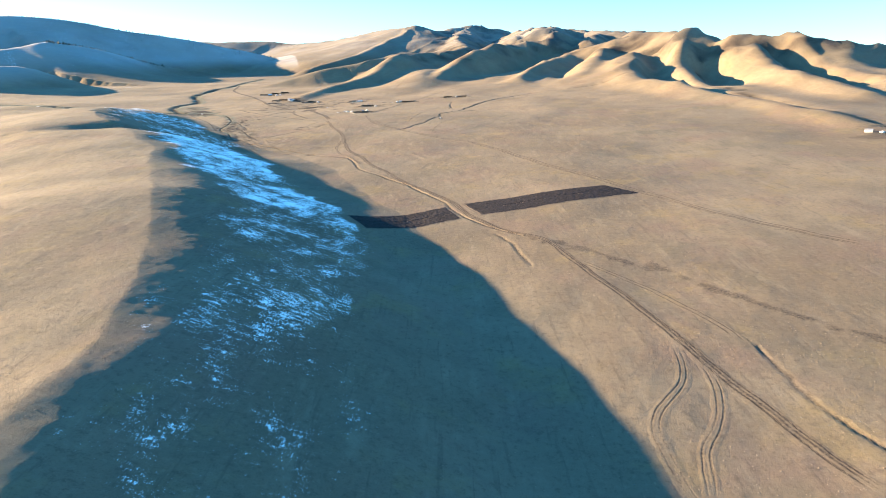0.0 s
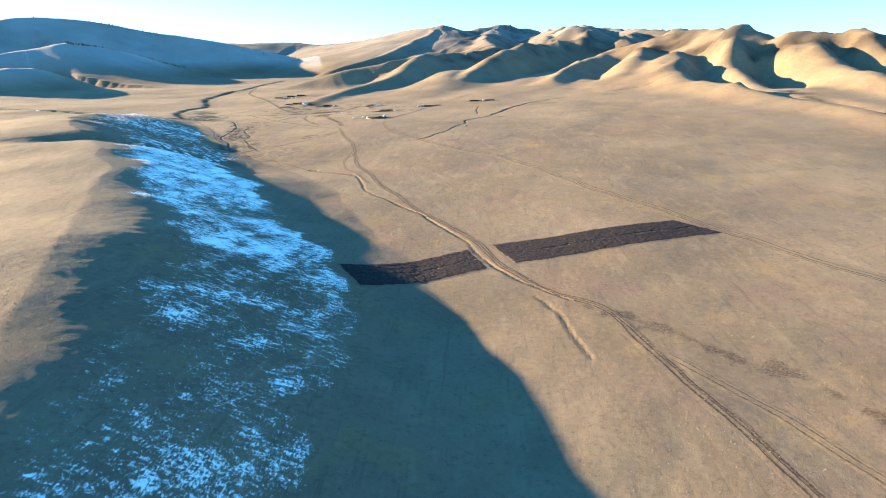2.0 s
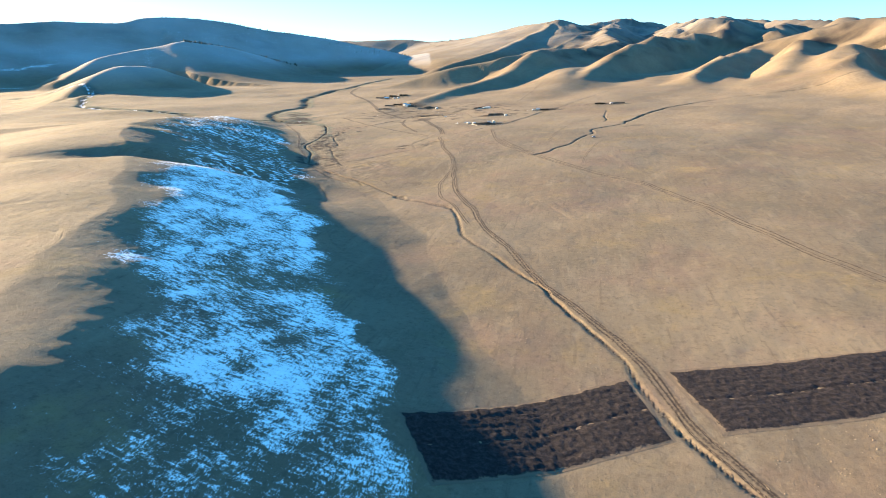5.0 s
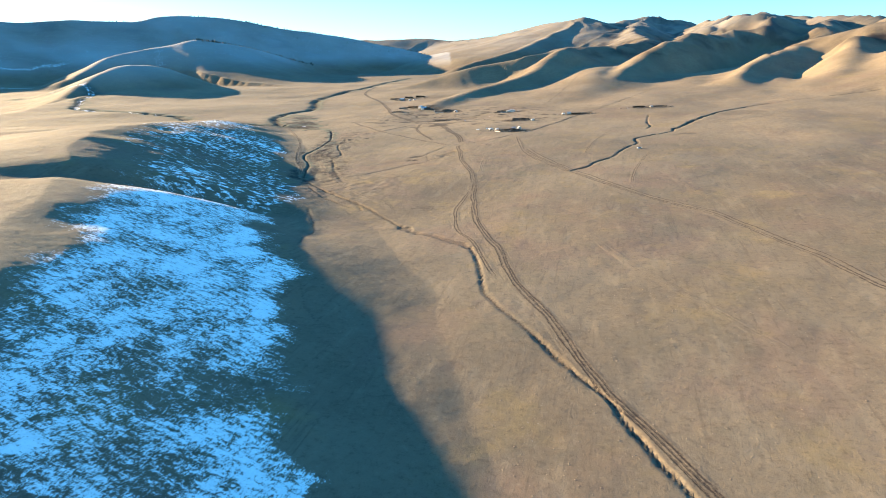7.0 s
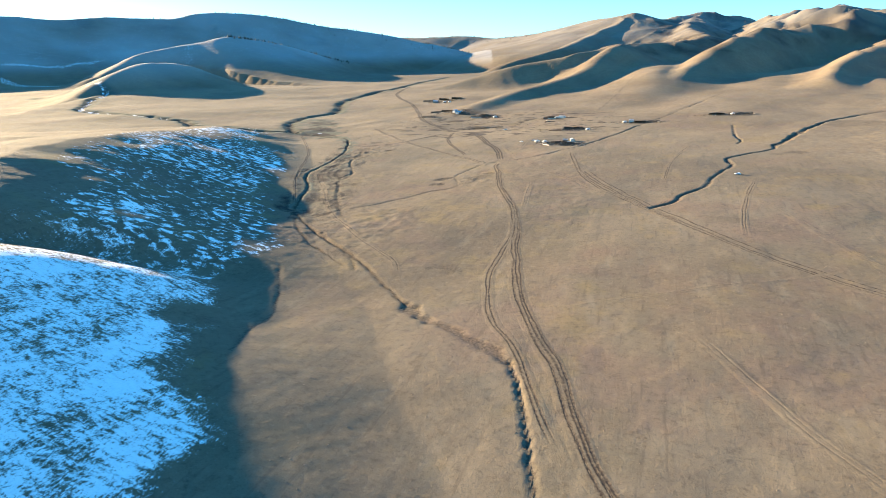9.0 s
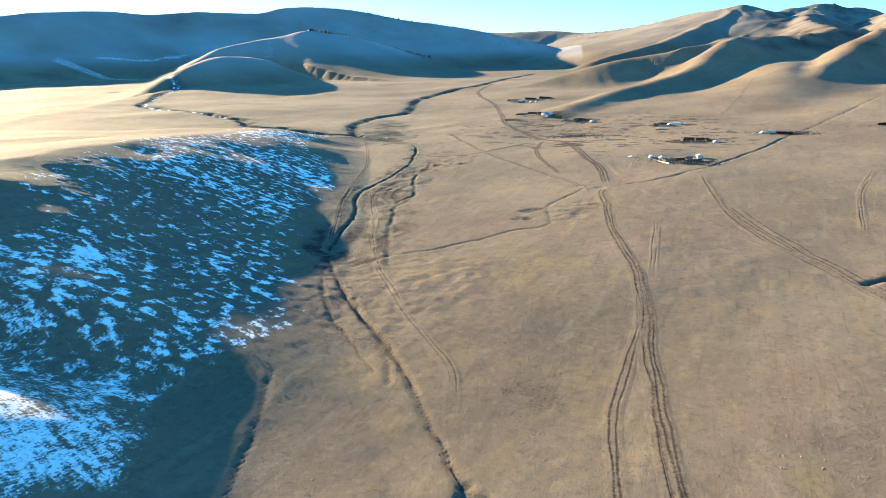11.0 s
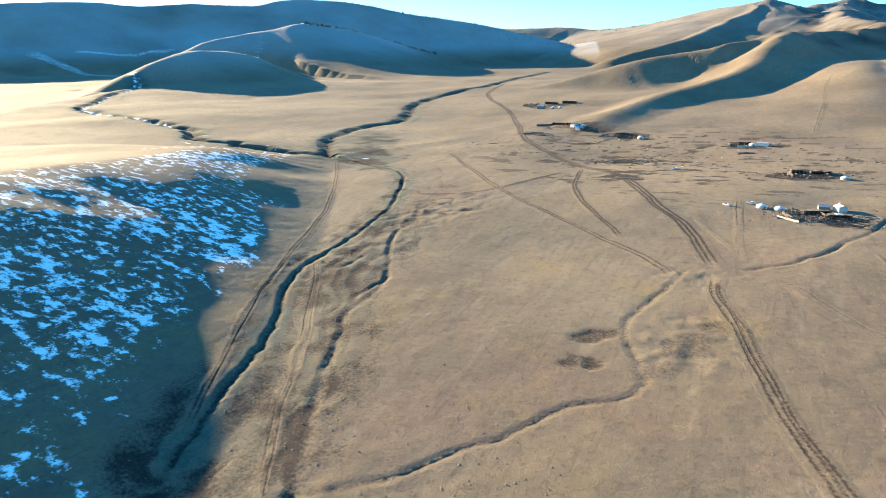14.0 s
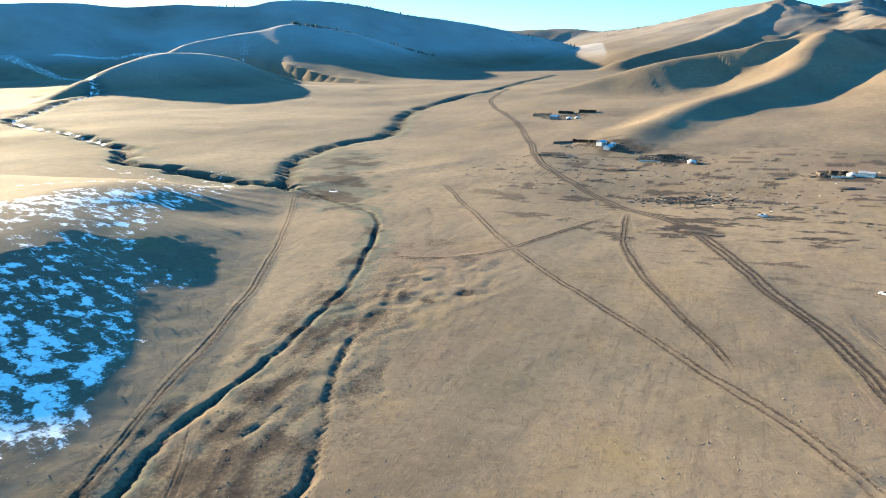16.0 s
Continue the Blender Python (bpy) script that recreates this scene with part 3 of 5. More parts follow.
def steppe_material():
    """Dry grass, bare and churned earth, stream silt, old snow and far haze, laid by the ground's own layers."""
    m = material("steppe")
    n = Nodes(m)
    broad, middle, fine, grain = n.noise(0.012, 4), n.noise(0.09, 4, 0.6), n.noise(0.9, 5, 0.7), n.noise(4.5, 4, 0.75)
    streak = n.noise(0.25, 4, 0.6, n.place((1.0, 0.22, 1.0), -35))
    grass = n.mix((0.138, 0.107, 0.071), (0.179, 0.143, 0.097), n.step(broad, 0.36, 0.64))
    grass = n.mix(grass, (0.158, 0.107, 0.079), n.step(n.noise(0.03, 5, 0.62), 0.48, 0.68, 0.0, 0.6))
    grass = n.mix(grass, (0.201, 0.149, 0.071), n.step(n.noise(0.055, 5, 0.65), 0.52, 0.7, 0.0, 0.6))
    grass = n.mix(grass, (0.109, 0.079, 0.062), n.step(n.noise(0.13, 6, 0.7), 0.55, 0.72, 0.0, 0.4))
    grass = n.mix(grass, (0.118, 0.091, 0.063), n.step(middle, 0.46, 0.72, 0.0, 0.42))
    grass = n.mix(grass, (0.122, 0.107, 0.070), n.step(n.noise(0.045, 5, 0.6), 0.52, 0.72, 0.0, 0.42))
    grass = n.mix(grass, (0.218, 0.175, 0.118), n.step(streak, 0.52, 0.75, 0.0, 0.5))
    grass = n.mix(grass, (0.065, 0.051, 0.035), n.step(fine, 0.5, 0.72, 0.0, 0.45))
    grass = n.mix(grass, (0.232, 0.189, 0.130), n.step(fine, 0.46, 0.3, 0.0, 0.28))
    grass = n.mix(grass, (0.062, 0.048, 0.034), n.step(grain, 0.5, 0.7, 0.0, 0.36))
    trails = n.noise(0.9, 4, 0.6, n.place((1.0, 0.07, 1.0), 24))
    grass = n.mix(grass, (0.081, 0.063, 0.046), n.step(trails, 0.56, 0.70, 0.0, 0.34))
    grass = n.mix(grass, (0.086, 0.067, 0.049), n.step(n.noise(0.33, 6, 0.75), 0.54, 0.74, 0.0, 0.34))
    worn = n.mix((0.262, 0.200, 0.126), (0.185, 0.138, 0.088), n.step(n.noise(0.5, 5, 0.65), 0.4, 0.65))
    soil = n.mix((0.023, 0.018, 0.016), (0.061, 0.045, 0.035), n.step(n.noise(1.7, 5, 0.75), 0.42, 0.7))
    silt = n.mix((0.065, 0.077, 0.058), (0.116, 0.120, 0.091), n.step(fine, 0.4, 0.65))
    ragged = n.step(n.noise(2.2, 4, 0.7), 0.3, 0.7, -0.22, 0.22)
    colour = n.mix(grass, silt, n.step(n.math("ADD", n.attribute("green"), ragged), 0.2, 0.8, 0.0, 0.8))
    colour = n.mix(colour, worn, n.step(n.math("ADD", n.attribute("pale"), ragged), 0.15, 0.85, 0.0, 0.9))
    colour = n.mix(colour, soil, n.step(n.math("ADD", n.attribute("dark"), ragged), 0.15, 0.95, 0.0, 0.95))
    # a pale bluish veil of distance mixed into the base colour
    colour = n.mix(colour, (0.70, 0.74, 0.78), n.attribute("haze"))
    # snow lies in wind-combed drifts, broken up by the grass that pokes through
    drift = n.noise(0.16, 5, 0.6, n.place((1.0, 0.62, 0.6), 28))
    combed = n.noise(1.1, 5, 0.7, n.place((0.42, 1.0, 0.6), 20))
    flecks = n.noise(3.6, 5, 0.85, n.place((0.95, 0.34, 0.6), 24))
    cover = n.math("ADD", n.math("MULTIPLY", drift, 0.28), n.math("ADD", n.math("MULTIPLY", combed, 0.30), n.math("MULTIPLY", flecks, 0.42)))
    cover = n.math("ADD", n.math("MULTIPLY", cover, 1.7), -0.35)
    # further up the valley it has shrunk to torn patches
    patch = n.math("ADD", n.math("MULTIPLY", n.noise(0.46, 6, 0.62, n.place((0.8, 1.0, 0.5), 15)), 1.1), n.math("MULTIPLY", flecks, 0.45))
    where = n.node("ShaderNodeSeparateXYZ")
    n.put(where.inputs[0], n.place())
    upper = n.step(where.outputs["Y"], 318.0, 346.0)
    cover = n.math("ADD", n.math("MULTIPLY", cover, n.math("SUBTRACT", 1.0, upper)), n.math("MULTIPLY", n.math("SUBTRACT", patch, 0.312), upper))
    limit = n.math("SUBTRACT", 0.80, n.math("MULTIPLY", n.attribute("snow"), 0.46))
    white = n.math("MULTIPLY", n.step(n.math("SUBTRACT", cover, limit), -0.05, 0.055), n.step(n.attribute("snow"), 0.04, 0.2))
    snowy = n.mix((0.93, 0.935, 0.94), (0.74, 0.76, 0.78), n.step(flecks, 0.47, 0.62, 0.0, 0.7))
    colour = n.mix(colour, snowy, white)
    n.put(n.out.inputs["Base Color"], colour)
    n.put(n.out.inputs["Roughness"], n.step(white, 0.0, 1.0, 0.95, 0.55))
    n.out.inputs["Specular IOR Level"].default_value = 0.12
    relief = n.math("ADD", n.math("MULTIPLY", fine, 0.6), n.math("MULTIPLY", n.noise(3.0, 5, 0.8), 0.4))
    n.bump(relief, 0.6, 0.24)
    return m


STEPPE = steppe_material()


def plough_material():
    """Dark turned earth in clods, drier and greyer on top."""
    m = material("ploughed_earth")
    n = Nodes(m)
    clod, fine = n.noise(1.6, 5, 0.75), n.noise(6.0, 3, 0.7)
    colour = n.mix((0.014, 0.012, 0.013), (0.036, 0.029, 0.029), n.step(clod, 0.4, 0.66))
    colour = n.mix(colour, (0.066, 0.053, 0.046), n.step(fine, 0.6, 0.76, 0.0, 0.6))
    n.put(n.out.inputs["Base Color"], n.mix(colour, (0.13, 0.10, 0.070), n.step(n.math("ADD", n.attribute("pale"), n.step(fine, 0.3, 0.7, -0.3, 0.3)), 0.35, 0.7)))
    n.out.inputs["Roughness"].default_value, n.out.inputs["Specular IOR Level"].default_value = 0.95, 0.12
    n.bump(clod, 0.6, 0.25)
    return m


# ---- the ground ----
def sheet(name, x, y, z, layers, mat):
    """A grid of faces, with its layers kept as numbers on its corners."""
    ny, nx = x.shape
    me = bpy.data.meshes.new(name)
    me.vertices.add(nx * ny)
    me.vertices.foreach_set("co", np.stack([x, y, z], -1).astype(np.float32).ravel())
    i = (np.arange(ny - 1)[:, None] * nx + np.arange(nx - 1)[None, :]).ravel()
    quads = np.stack([i, i + 1, i + nx + 1, i + nx], -1).astype(np.int32)
    me.loops.add(quads.size)
    me.loops.foreach_set("vertex_index", quads.ravel())
    me.polygons.add(len(quads))
    me.polygons.foreach_set("loop_start", np.arange(0, quads.size, 4, dtype=np.int32))
    me.polygons.foreach_set("use_smooth", np.ones(len(quads), dtype=bool))
    me.update(calc_edges=True)
    for key, values in layers.items():
        me.attributes.new(key, "FLOAT", "POINT").data.foreach_set("value", values.astype(np.float32).ravel())
    me.materials.append(mat)
    return new(name, me)


ground = tagged(sheet("ground", X, Y, Z, dict(pale=pale, dark=dark, snow=snow, green=green, haze=haze), STEPPE),
                "dry yellow steppe grass over a broad valley and bare hills, with old snow in the shade", "ground", kind="structure")

# ---- wheel tracks ----
# label, half width, places of the ruts across, depth of colour, line
TRACKS = [
    ("main earth road of several worn ruts along the gully", 1.4, (-0.45, 0.4, 1.0), 1.15, [(57, 66), (54, 77), (52, 84), (50, 91), (47.5, 99), (45, 109), (41, 128), (36, 147), (33, 163), (31, 170), (28, 177), (20, 184.5), (14, 195), (9.5, 203), (7.5, 210), (5.5, 217), (3.5, 223), (-0.5, 231), (-8.5, 245), (-15.5, 257), (-23.5, 276), (-30, 289), (-34, 297), (-37, 307), (-41, 319), (-47, 332), (-52, 347), (-58, 372), (-62, 393), (-67, 412), (-75, 434), (-81, 455), (-84.5, 468), (-85, 479)]),
    ("main earth road between the gers, dark with use", 2.2, (-1.1, -0.2, 0.85), 1.35, [(-85, 479), (-89, 495), (-95, 511), (-102, 525), (-111, 545), (-120, 558), (-131, 568), (-141, 579), (-153, 595), (-168, 618), (-186, 661), (-210, 715), (-230, 750), (-254, 792), (-266, 825), (-284, 906)]),
    ("pair of pale wheel ruts bending over dry grass", 1.1, (-0.6, 0.5), 0.8, [(33, 62), (32, 72), (32, 82), (34, 87), (37.5, 91.5), (41, 96), (43, 102), (44, 111)]),
    ("pair of pale wheel ruts bending over dry grass", 1.1, (-0.6, 0.5), 0.8, [(34, 66), (38, 78), (42, 84), (45, 91), (46.5, 98), (46, 106)]),
    ("pair of wheel ruts beside the ditch", 1.2, (-0.6, 0.6), 0.9, [(57, 104), (54, 118), (51, 127), (48, 135), (43, 143), (37, 152.5), (33, 160)]),
    ("pair of wheel ruts joining the road", 1.0, (-0.35, 0.35), 1.0, [(-66, 408), (-61.5, 388), (-61, 374), (-60.5, 358), (-57.5, 345), (-54, 334), (-49, 325.5), (-45, 316), (-41, 306), (-37, 297)]),
    ("reddish track of several ruts worn into the grass slope", 2.4, (-1.2, 0.3, 1.3), 1.05, [(-52, 461), (-40, 433), (-28, 413), (-19, 396), (-6, 377), (5, 365), (17, 349), (28, 325), (36, 304), (43, 284), (51, 264), (60, 247), (70, 226), (79, 208), (87, 190), (100, 170), (113, 153)]),
    ("pair of dark wheel ruts down the grass slope", 1.1, (-0.5, 0.5), 1.1, [(-59, 497), (-55, 473), (-51, 454), (-46, 439), (-38, 425), (-31, 414), (-22, 400), (-9, 381)]),
    ("faint pair of ruts over the open grass", 0.9, (-0.4, 0.4), 0.45, [(-21, 335), (-9, 310), (-1, 296), (6, 284), (16, 268)]),
    ("faint pair of ruts over the open grass", 0.9, (-0.4, 0.4), 0.5, [(-2, 425), (4.4, 408), (12.3, 381.5), (19.5, 360), (26, 340)]),
    ("straight narrow footpath pale in the grass", 0.5, (0.0,), 0.5, [(-45, 340), (-24, 351), (-3, 361), (14, 369)]),
    ("wide pale track from the crossing", 1.6, (-0.7, 0.7), 0.7, [(-84, 481), (-79, 478.5), (-74, 474), (-66, 460.5), (-56, 449), (-48, 436.5), (-37, 421)]),
    ("pair of wheel ruts up to the gers", 0.8, (-0.35, 0.35), 0.8, [(-83, 535), (-82.5, 515), (-82, 498), (-80.5, 484)]),
    ("pair of wheel ruts up to the gers", 0.8, (-0.35, 0.35), 0.7, [(-92, 517), (-90, 511), (-83, 494), (-81, 487)]),
    ("faint old track over the low rise", 1.3, (-0.5, 0.5), 1.1, [(-188, 584), (-172, 564), (-161, 550), (-144, 529), (-131, 516), (-120, 506), (-111, 497.5), (-104, 491), (-97, 483), (-90, 472)]),
    ("pair of wheel ruts to the road", 1.1, (-0.4, 0.4), 1.25, [(-130, 566), (-126.5, 543), (-121, 526), (-113, 510.5), (-107, 500.5), (-103, 492)]),
    ("pair of dark wheel ruts curving to the stream", 1.0, (-0.4, 0.4), 1.3, [(-172, 521), (-163, 521), (-155, 523.5), (-147, 531), (-139, 546), (-132, 560)]),
    ("pair of wheel ruts beside the stream", 0.9, (-0.35, 0.35), 1.1, [(-224, 561), (-211, 543), (-198, 523), (-184, 499), (-178, 487), (-173, 476), (-168, 465), (-163, 453), (-157, 441), (-146, 422), (-136, 405)]),
    ("pair of wheel ruts through the hummocks", 1.0, (-0.45, 0.45), 0.9, [(-80, 352), (-84, 361), (-91, 368.5), (-100, 377), (-110, 388), (-121, 401), (-132, 418), (-141, 434), (-149, 446), (-153, 453), (-158, 460), (-165, 469)]),
    ("short pair of wheel ruts by the side gully", 0.8, (-0.35, 0.35), 0.8, [(-24, 438), (-22, 457), (-19, 482), (-11, 514)]),
    ("short pair of wheel ruts on the grass slope", 0.8, (-0.35, 0.35), 0.8, [(-6, 386), (-5, 403), (-2, 421), (4, 447)]),
    ("faint track climbing behind the pens", 1.0, (-0.4, 0.4), 0.7, [(-60, 640), (-56, 678), (-51, 727), (-47, 779), (-40, 820)]),
    ("pair of faint wheel ruts in dry grass", 0.8, (-0.4, 0.4), 0.5, [(-66, 443), (-64.5, 430), (-62, 406)]),
    ("faint track across the sunlit hill", 0.9, (0.0,), 0.5, [(-96, 192), (-100, 204), (-102, 216), (-112, 232)]),
    ("faint track across the sunlit hill", 1.2, (0.0,), 0.6, [(-230, 290), (-198, 296), (-185, 306), (-163, 316)]),
    ("pair of wheel ruts fading to the pens", 1.2, (-0.5, 0.5), 0.7, [(-128, 566), (-121, 575), (-116, 590), (-112, 604)]),
]


def wheel_track(label, half, ruts, strong, line, number):
    """A strip of worn ground with pressed ruts, lying on the slope."""
    p = rounded(line, 8)
    run = np.concatenate([[0], np.cumsum(np.hypot(*np.diff(p[:, :2], axis=0).T))])
    s = np.arange(0, run[-1], 0.7)
    cx, cy = np.interp(s, run, p[:, 0]), np.interp(s, run, p[:, 1])
    tx, ty = np.gradient(cx), np.gradient(cy)
    ln = np.hypot(tx, ty)
    tx, ty = tx / ln, ty / ln
    sway = 0.22 * half * fbm(s / 14, s * 0 + number, 91, 3)
    across = np.linspace(-half - 0.5, half + 0.5, int(2 * half / 0.1) + 12)
    o = across[None, :] + 0 * s[:, None]
    x, y = (cx + ty * sway)[:, None] + ty[:, None] * o, (cy - tx * sway)[:, None] - tx[:, None] * o
    rut, lane = np.zeros(o.shape), np.zeros(o.shape)
    for k, r in enumerate(ruts):
        rr = (r + 0.16 * fbm(s / 9, s * 0 + k * 7 + number, 93, 3))[:, None]
        on = (0.62 - 0.3 * (k == 2) + 0.75 * fbm(s / 16, s * 0 + k * 3 + number * 5, 95, 3))[:, None]
        rut = np.maximum(rut, np.clip(on + 0.15, 0, 1) * np.exp(-((o - rr) / 0.13) ** 2))
        lane = np.maximum(lane, np.exp(-((o - rr) / 0.42) ** 2))
    fade = (smooth(0, 9, s) * smooth(0, 9, s[-1] - s))[:, None]
    edge = np.clip((half + 0.5 - np.abs(o)) / 0.5, 0, 1)
    z = at_ground(x, y, Z) - 0.022 * (1 - edge) + 0.012 + fade * edge * (0.012 + 0.02 * lane - 0.05 * rut)
    # ruts darkened for their brown soil and for the shadow lying in them
    layers = dict(pale=np.clip(np.maximum(at_ground(x, y, pale), (lane * 0.55 + 0.16 * edge) * strong * fade * edge), 0, 1), dark=np.maximum(at_ground(x, y, dark), (0.44 * strong ** 1.4 * lane * (1 - rut) + 0.30 * edge * max(strong - 0.6, 0) + 0.75 * min(strong + 0.15, 1.1) * rut) * fade),
                  snow=at_ground(x, y, snow), green=at_ground(x, y, green))
    return tagged(sheet("wheel_track", x, y, z, layers, STEPPE), label, "track", kind="structure")


for k, (label, half, ruts, strong, line) in enumerate(TRACKS):
    wheel_track(label, half, ruts, strong, line, k)


# ---- the ploughed strip ----
PLOUGH = plough_material()


def ploughed_field(corners, label):
    a, b, c, d = (np.array(q, float) for q in corners)
    nu, nv = int(np.hypot(*(b - a)) / 0.3), int(np.hypot(*(d - a)) / 0.3)
    u, v = np.meshgrid(np.linspace(-0.01, 1.01, nu), np.linspace(-0.03, 1.03, nv))
    u2 = u + 0.004 * fbm(v * 9, u * 9, 101, 3)
    v2 = v + 0.012 * fbm(u * 25, v * 5, 103, 3)
    x = (a[0] * (1 - u) + b[0] * u) * (1 - v) + (d[0] * (1 - u) + c[0] * u) * v
    y = (a[1] * (1 - u) + b[1] * u) * (1 - v) + (d[1] * (1 - u) + c[1] * u) * v
    inside = smooth(0, 0.012, u2) * smooth(0, 0.012, 1 - u2) * smooth(0, 0.03, v2) * smooth(0, 0.03, 1 - v2)
    furrow = 0.5 + 0.5 * np.cos(v2 * nv * 0.3 / 1.3 * 2 * math.pi)
    clods = fbm(x / 0.6, y / 0.6, 107, 3, 0.7)
    mid = np.exp(-((v2 - 0.52) / 0.018) ** 2)
    z = at_ground(x, y, Z) + 0.03 + inside * (0.10 + 0.035 * furrow + 0.075 * clods - 0.13 * mid)
    layers = dict(pale=np.clip(1.0 - 1.3 * inside + 0.1 * clods, 0, 1))
    return tagged(sheet("ploughed_field", x, y, z, layers, PLOUGH), label, "field", kind="structure")


ploughed_field(FIELDS[0], "dark ploughed strip of field reaching into the hill's shadow")
ploughed_field(FIELDS[1], "dark ploughed strip of field in the sun")


# ---- plain materials ----
def plain(name, colour, rough=0.8, metal=0.0, stain=0.35, scale=3.0):
    """A weathered surface: colour with stains at two scales and fine relief."""
    m = material(name)
    n = Nodes(m)
    at = n.place(local=True)
    dim = tuple(v * (1 - stain) for v in colour)
    c = n.mix(colour, dim, n.step(n.noise(scale, 4, 0.6, at), 0.42, 0.68))
    c = n.mix(c, tuple(v * 0.7 for v in dim), n.step(n.noise(scale * 7, 3, 0.6, at), 0.55, 0.75, 0.0, 0.6))
    n.put(n.out.inputs["Base Color"], c)
    n.out.inputs["Roughness"].default_value, n.out.inputs["Metallic"].default_value = rough, metal
    n.bump(n.noise(scale * 9, 3, 0.6, at), 0.3, 0.02)
    return m


FELT = plain("felt", (0.66, 0.61, 0.54), 0.9, stain=0.25)
ROPE = plain("rope", (0.35, 0.27, 0.17), 0.9)
DOOR = plain("door_paint", (0.42, 0.12, 0.05), 0.6)
TIMBER = plain("weathered_timber", (0.13, 0.09, 0.062), 0.9)
OLD_TIMBER = plain("grey_timber", (0.24, 0.20, 0.16), 0.9)
PLASTER = plain("plaster", (0.56, 0.50, 0.42), 0.9)
BLUE_ROOF = plain("blue_sheet_roof", (0.16, 0.36, 0.55), 0.45, 0.2)
GREY_ROOF = plain("grey_sheet_roof", (0.42, 0.40, 0.38), 0.5, 0.3)
DUNG = plain("dried_dung", (0.085, 0.06, 0.042), 0.95, scale=1.5)
CAR_WHITE = plain("white_car_paint", (0.80, 0.80, 0.79), 0.25, stain=0.08)
GLASS = plain("dark_car_glass", (0.02, 0.025, 0.03), 0.08, stain=0.1)
TYRE = plain("tyre_rubber", (0.02, 0.02, 0.02), 0.85)
STEEL = plain("steel", (0.45, 0.45, 0.46), 0.4, 0.9)
LAMP = plain("lamp_glass", (0.6, 0.6, 0.58), 0.15, stain=0.1)
STRAW = plain("straw_tussock", (0.20, 0.15, 0.095), 0.95)
STONE = plain("field_stone", (0.13, 0.11, 0.09), 0.9)
NEEDLES = plain("larch_wood", (0.05, 0.055, 0.04), 0.95)


# ---- building blocks ----
def part(name, bm, mat, parent, label=""):
    """Links a bmesh as one mesh object under a thing or a part."""
    me = bpy.data.meshes.new(name)
    bm.to_mesh(me)
    bm.free()
    me.materials.append(mat)
    ob = new(name, me)
    ob.parent = parent
    return tagged(ob, label)


def twin(ob, m, parent):
    """Another part with the same mesh."""
    o = ob.copy()
    scene.collection.objects.link(o)
    o.parent, o.matrix_basis = parent, m
    for child in ob.children:
        twin(child, child.matrix_basis.copy(), o)
    return o


def box(x0, x1, y0, y1, z0, z1, bevel=0.0, bm=None):
    bm = bm or bmesh.new()
    made = bmesh.ops.create_cube(bm, size=1.0, matrix=Matrix.LocRotScale(((x0 + x1) / 2, (y0 + y1) / 2, (z0 + z1) / 2), None, (x1 - x0, y1 - y0, z1 - z0)))
    if bevel:
        edges = list({e for v in made["verts"] for e in v.link_edges})
        bmesh.ops.bevel(bm, geom=edges, offset=bevel, segments=2, affect="EDGES")
    return bm


def turned(profile, seg=24):
    """A body of revolution from rings of radius and height."""
    bm = bmesh.new()
    rings = [[bm.verts.new((r * math.cos(2 * math.pi * k / seg), r * math.sin(2 * math.pi * k / seg), z)) for k in range(seg)] for r, z in profile]
    for a, b in zip(rings[:-1], rings[1:]):
        for k in range(seg):
            bm.faces.new((a[k], a[(k + 1) % seg], b[(k + 1) % seg], b[k])).smooth = True
    bm.faces.new(rings[-1])
    bm.faces.new(rings[0][::-1])
    return bm


def drawn(profile, width, bevel=0.0):
    """A side outline (x, z) drawn out to a width across y."""
    bm = bmesh.new()
    face = bm.faces.new([bm.verts.new((x, -width / 2, z)) for x, z in profile])
    moved = bmesh.ops.extrude_face_region(bm, geom=[face])
    bmesh.ops.translate(bm, verts=[v for v in moved["geom"] if isinstance(v, bmesh.types.BMVert)], vec=(0, width, 0))
    bmesh.ops.recalc_face_normals(bm, faces=bm.faces)
    if bevel:
        bmesh.ops.bevel(bm, geom=list(bm.edges), offset=bevel, segments=2, affect="EDGES")
    return bm


def heap(rx, ry, h, seed, n=18):
    """An uneven heap with a ragged foot."""
    bm = bmesh.new()
    rows = []
    for i in range(7):
        f = i / 6
        ring = []
        for k in range(n):
            a = 2 * math.pi * k / n
            rag = 1 + 0.28 * noise.noise((math.cos(a) * 2 + seed, math.sin(a) * 2, f * 2))
            r = math.cos(f * math.pi / 2) ** 0.7 * rag
            ring.append(bm.verts.new((rx * r * math.cos(a), ry * r * math.sin(a), h * math.sin(f * math.pi / 2) * (1 + 0.3 * noise.noise((k * 0.7, f * 5, seed))) - 0.1)))
        rows.append(ring)
    for a, b in zip(rows[:-1], rows[1:]):
        for k in range(n):
            bm.faces.new((a[k], a[(k + 1) % n], b[(k + 1) % n], b[k]))
    bm.faces.new(rows[0][::-1])
    bmesh.ops.remove_doubles(bm, verts=bm.verts, dist=0.01)
    return bm


def thing(name, x, y, turn, label, category, group="", sink=0.02):
    ob = new(name)
    ob.empty_display_size = 0.3
    ob.matrix_basis = pose(x, y, height(x, y) - sink, 0, 0, turn)
    return tagged(ob, label, category, group)


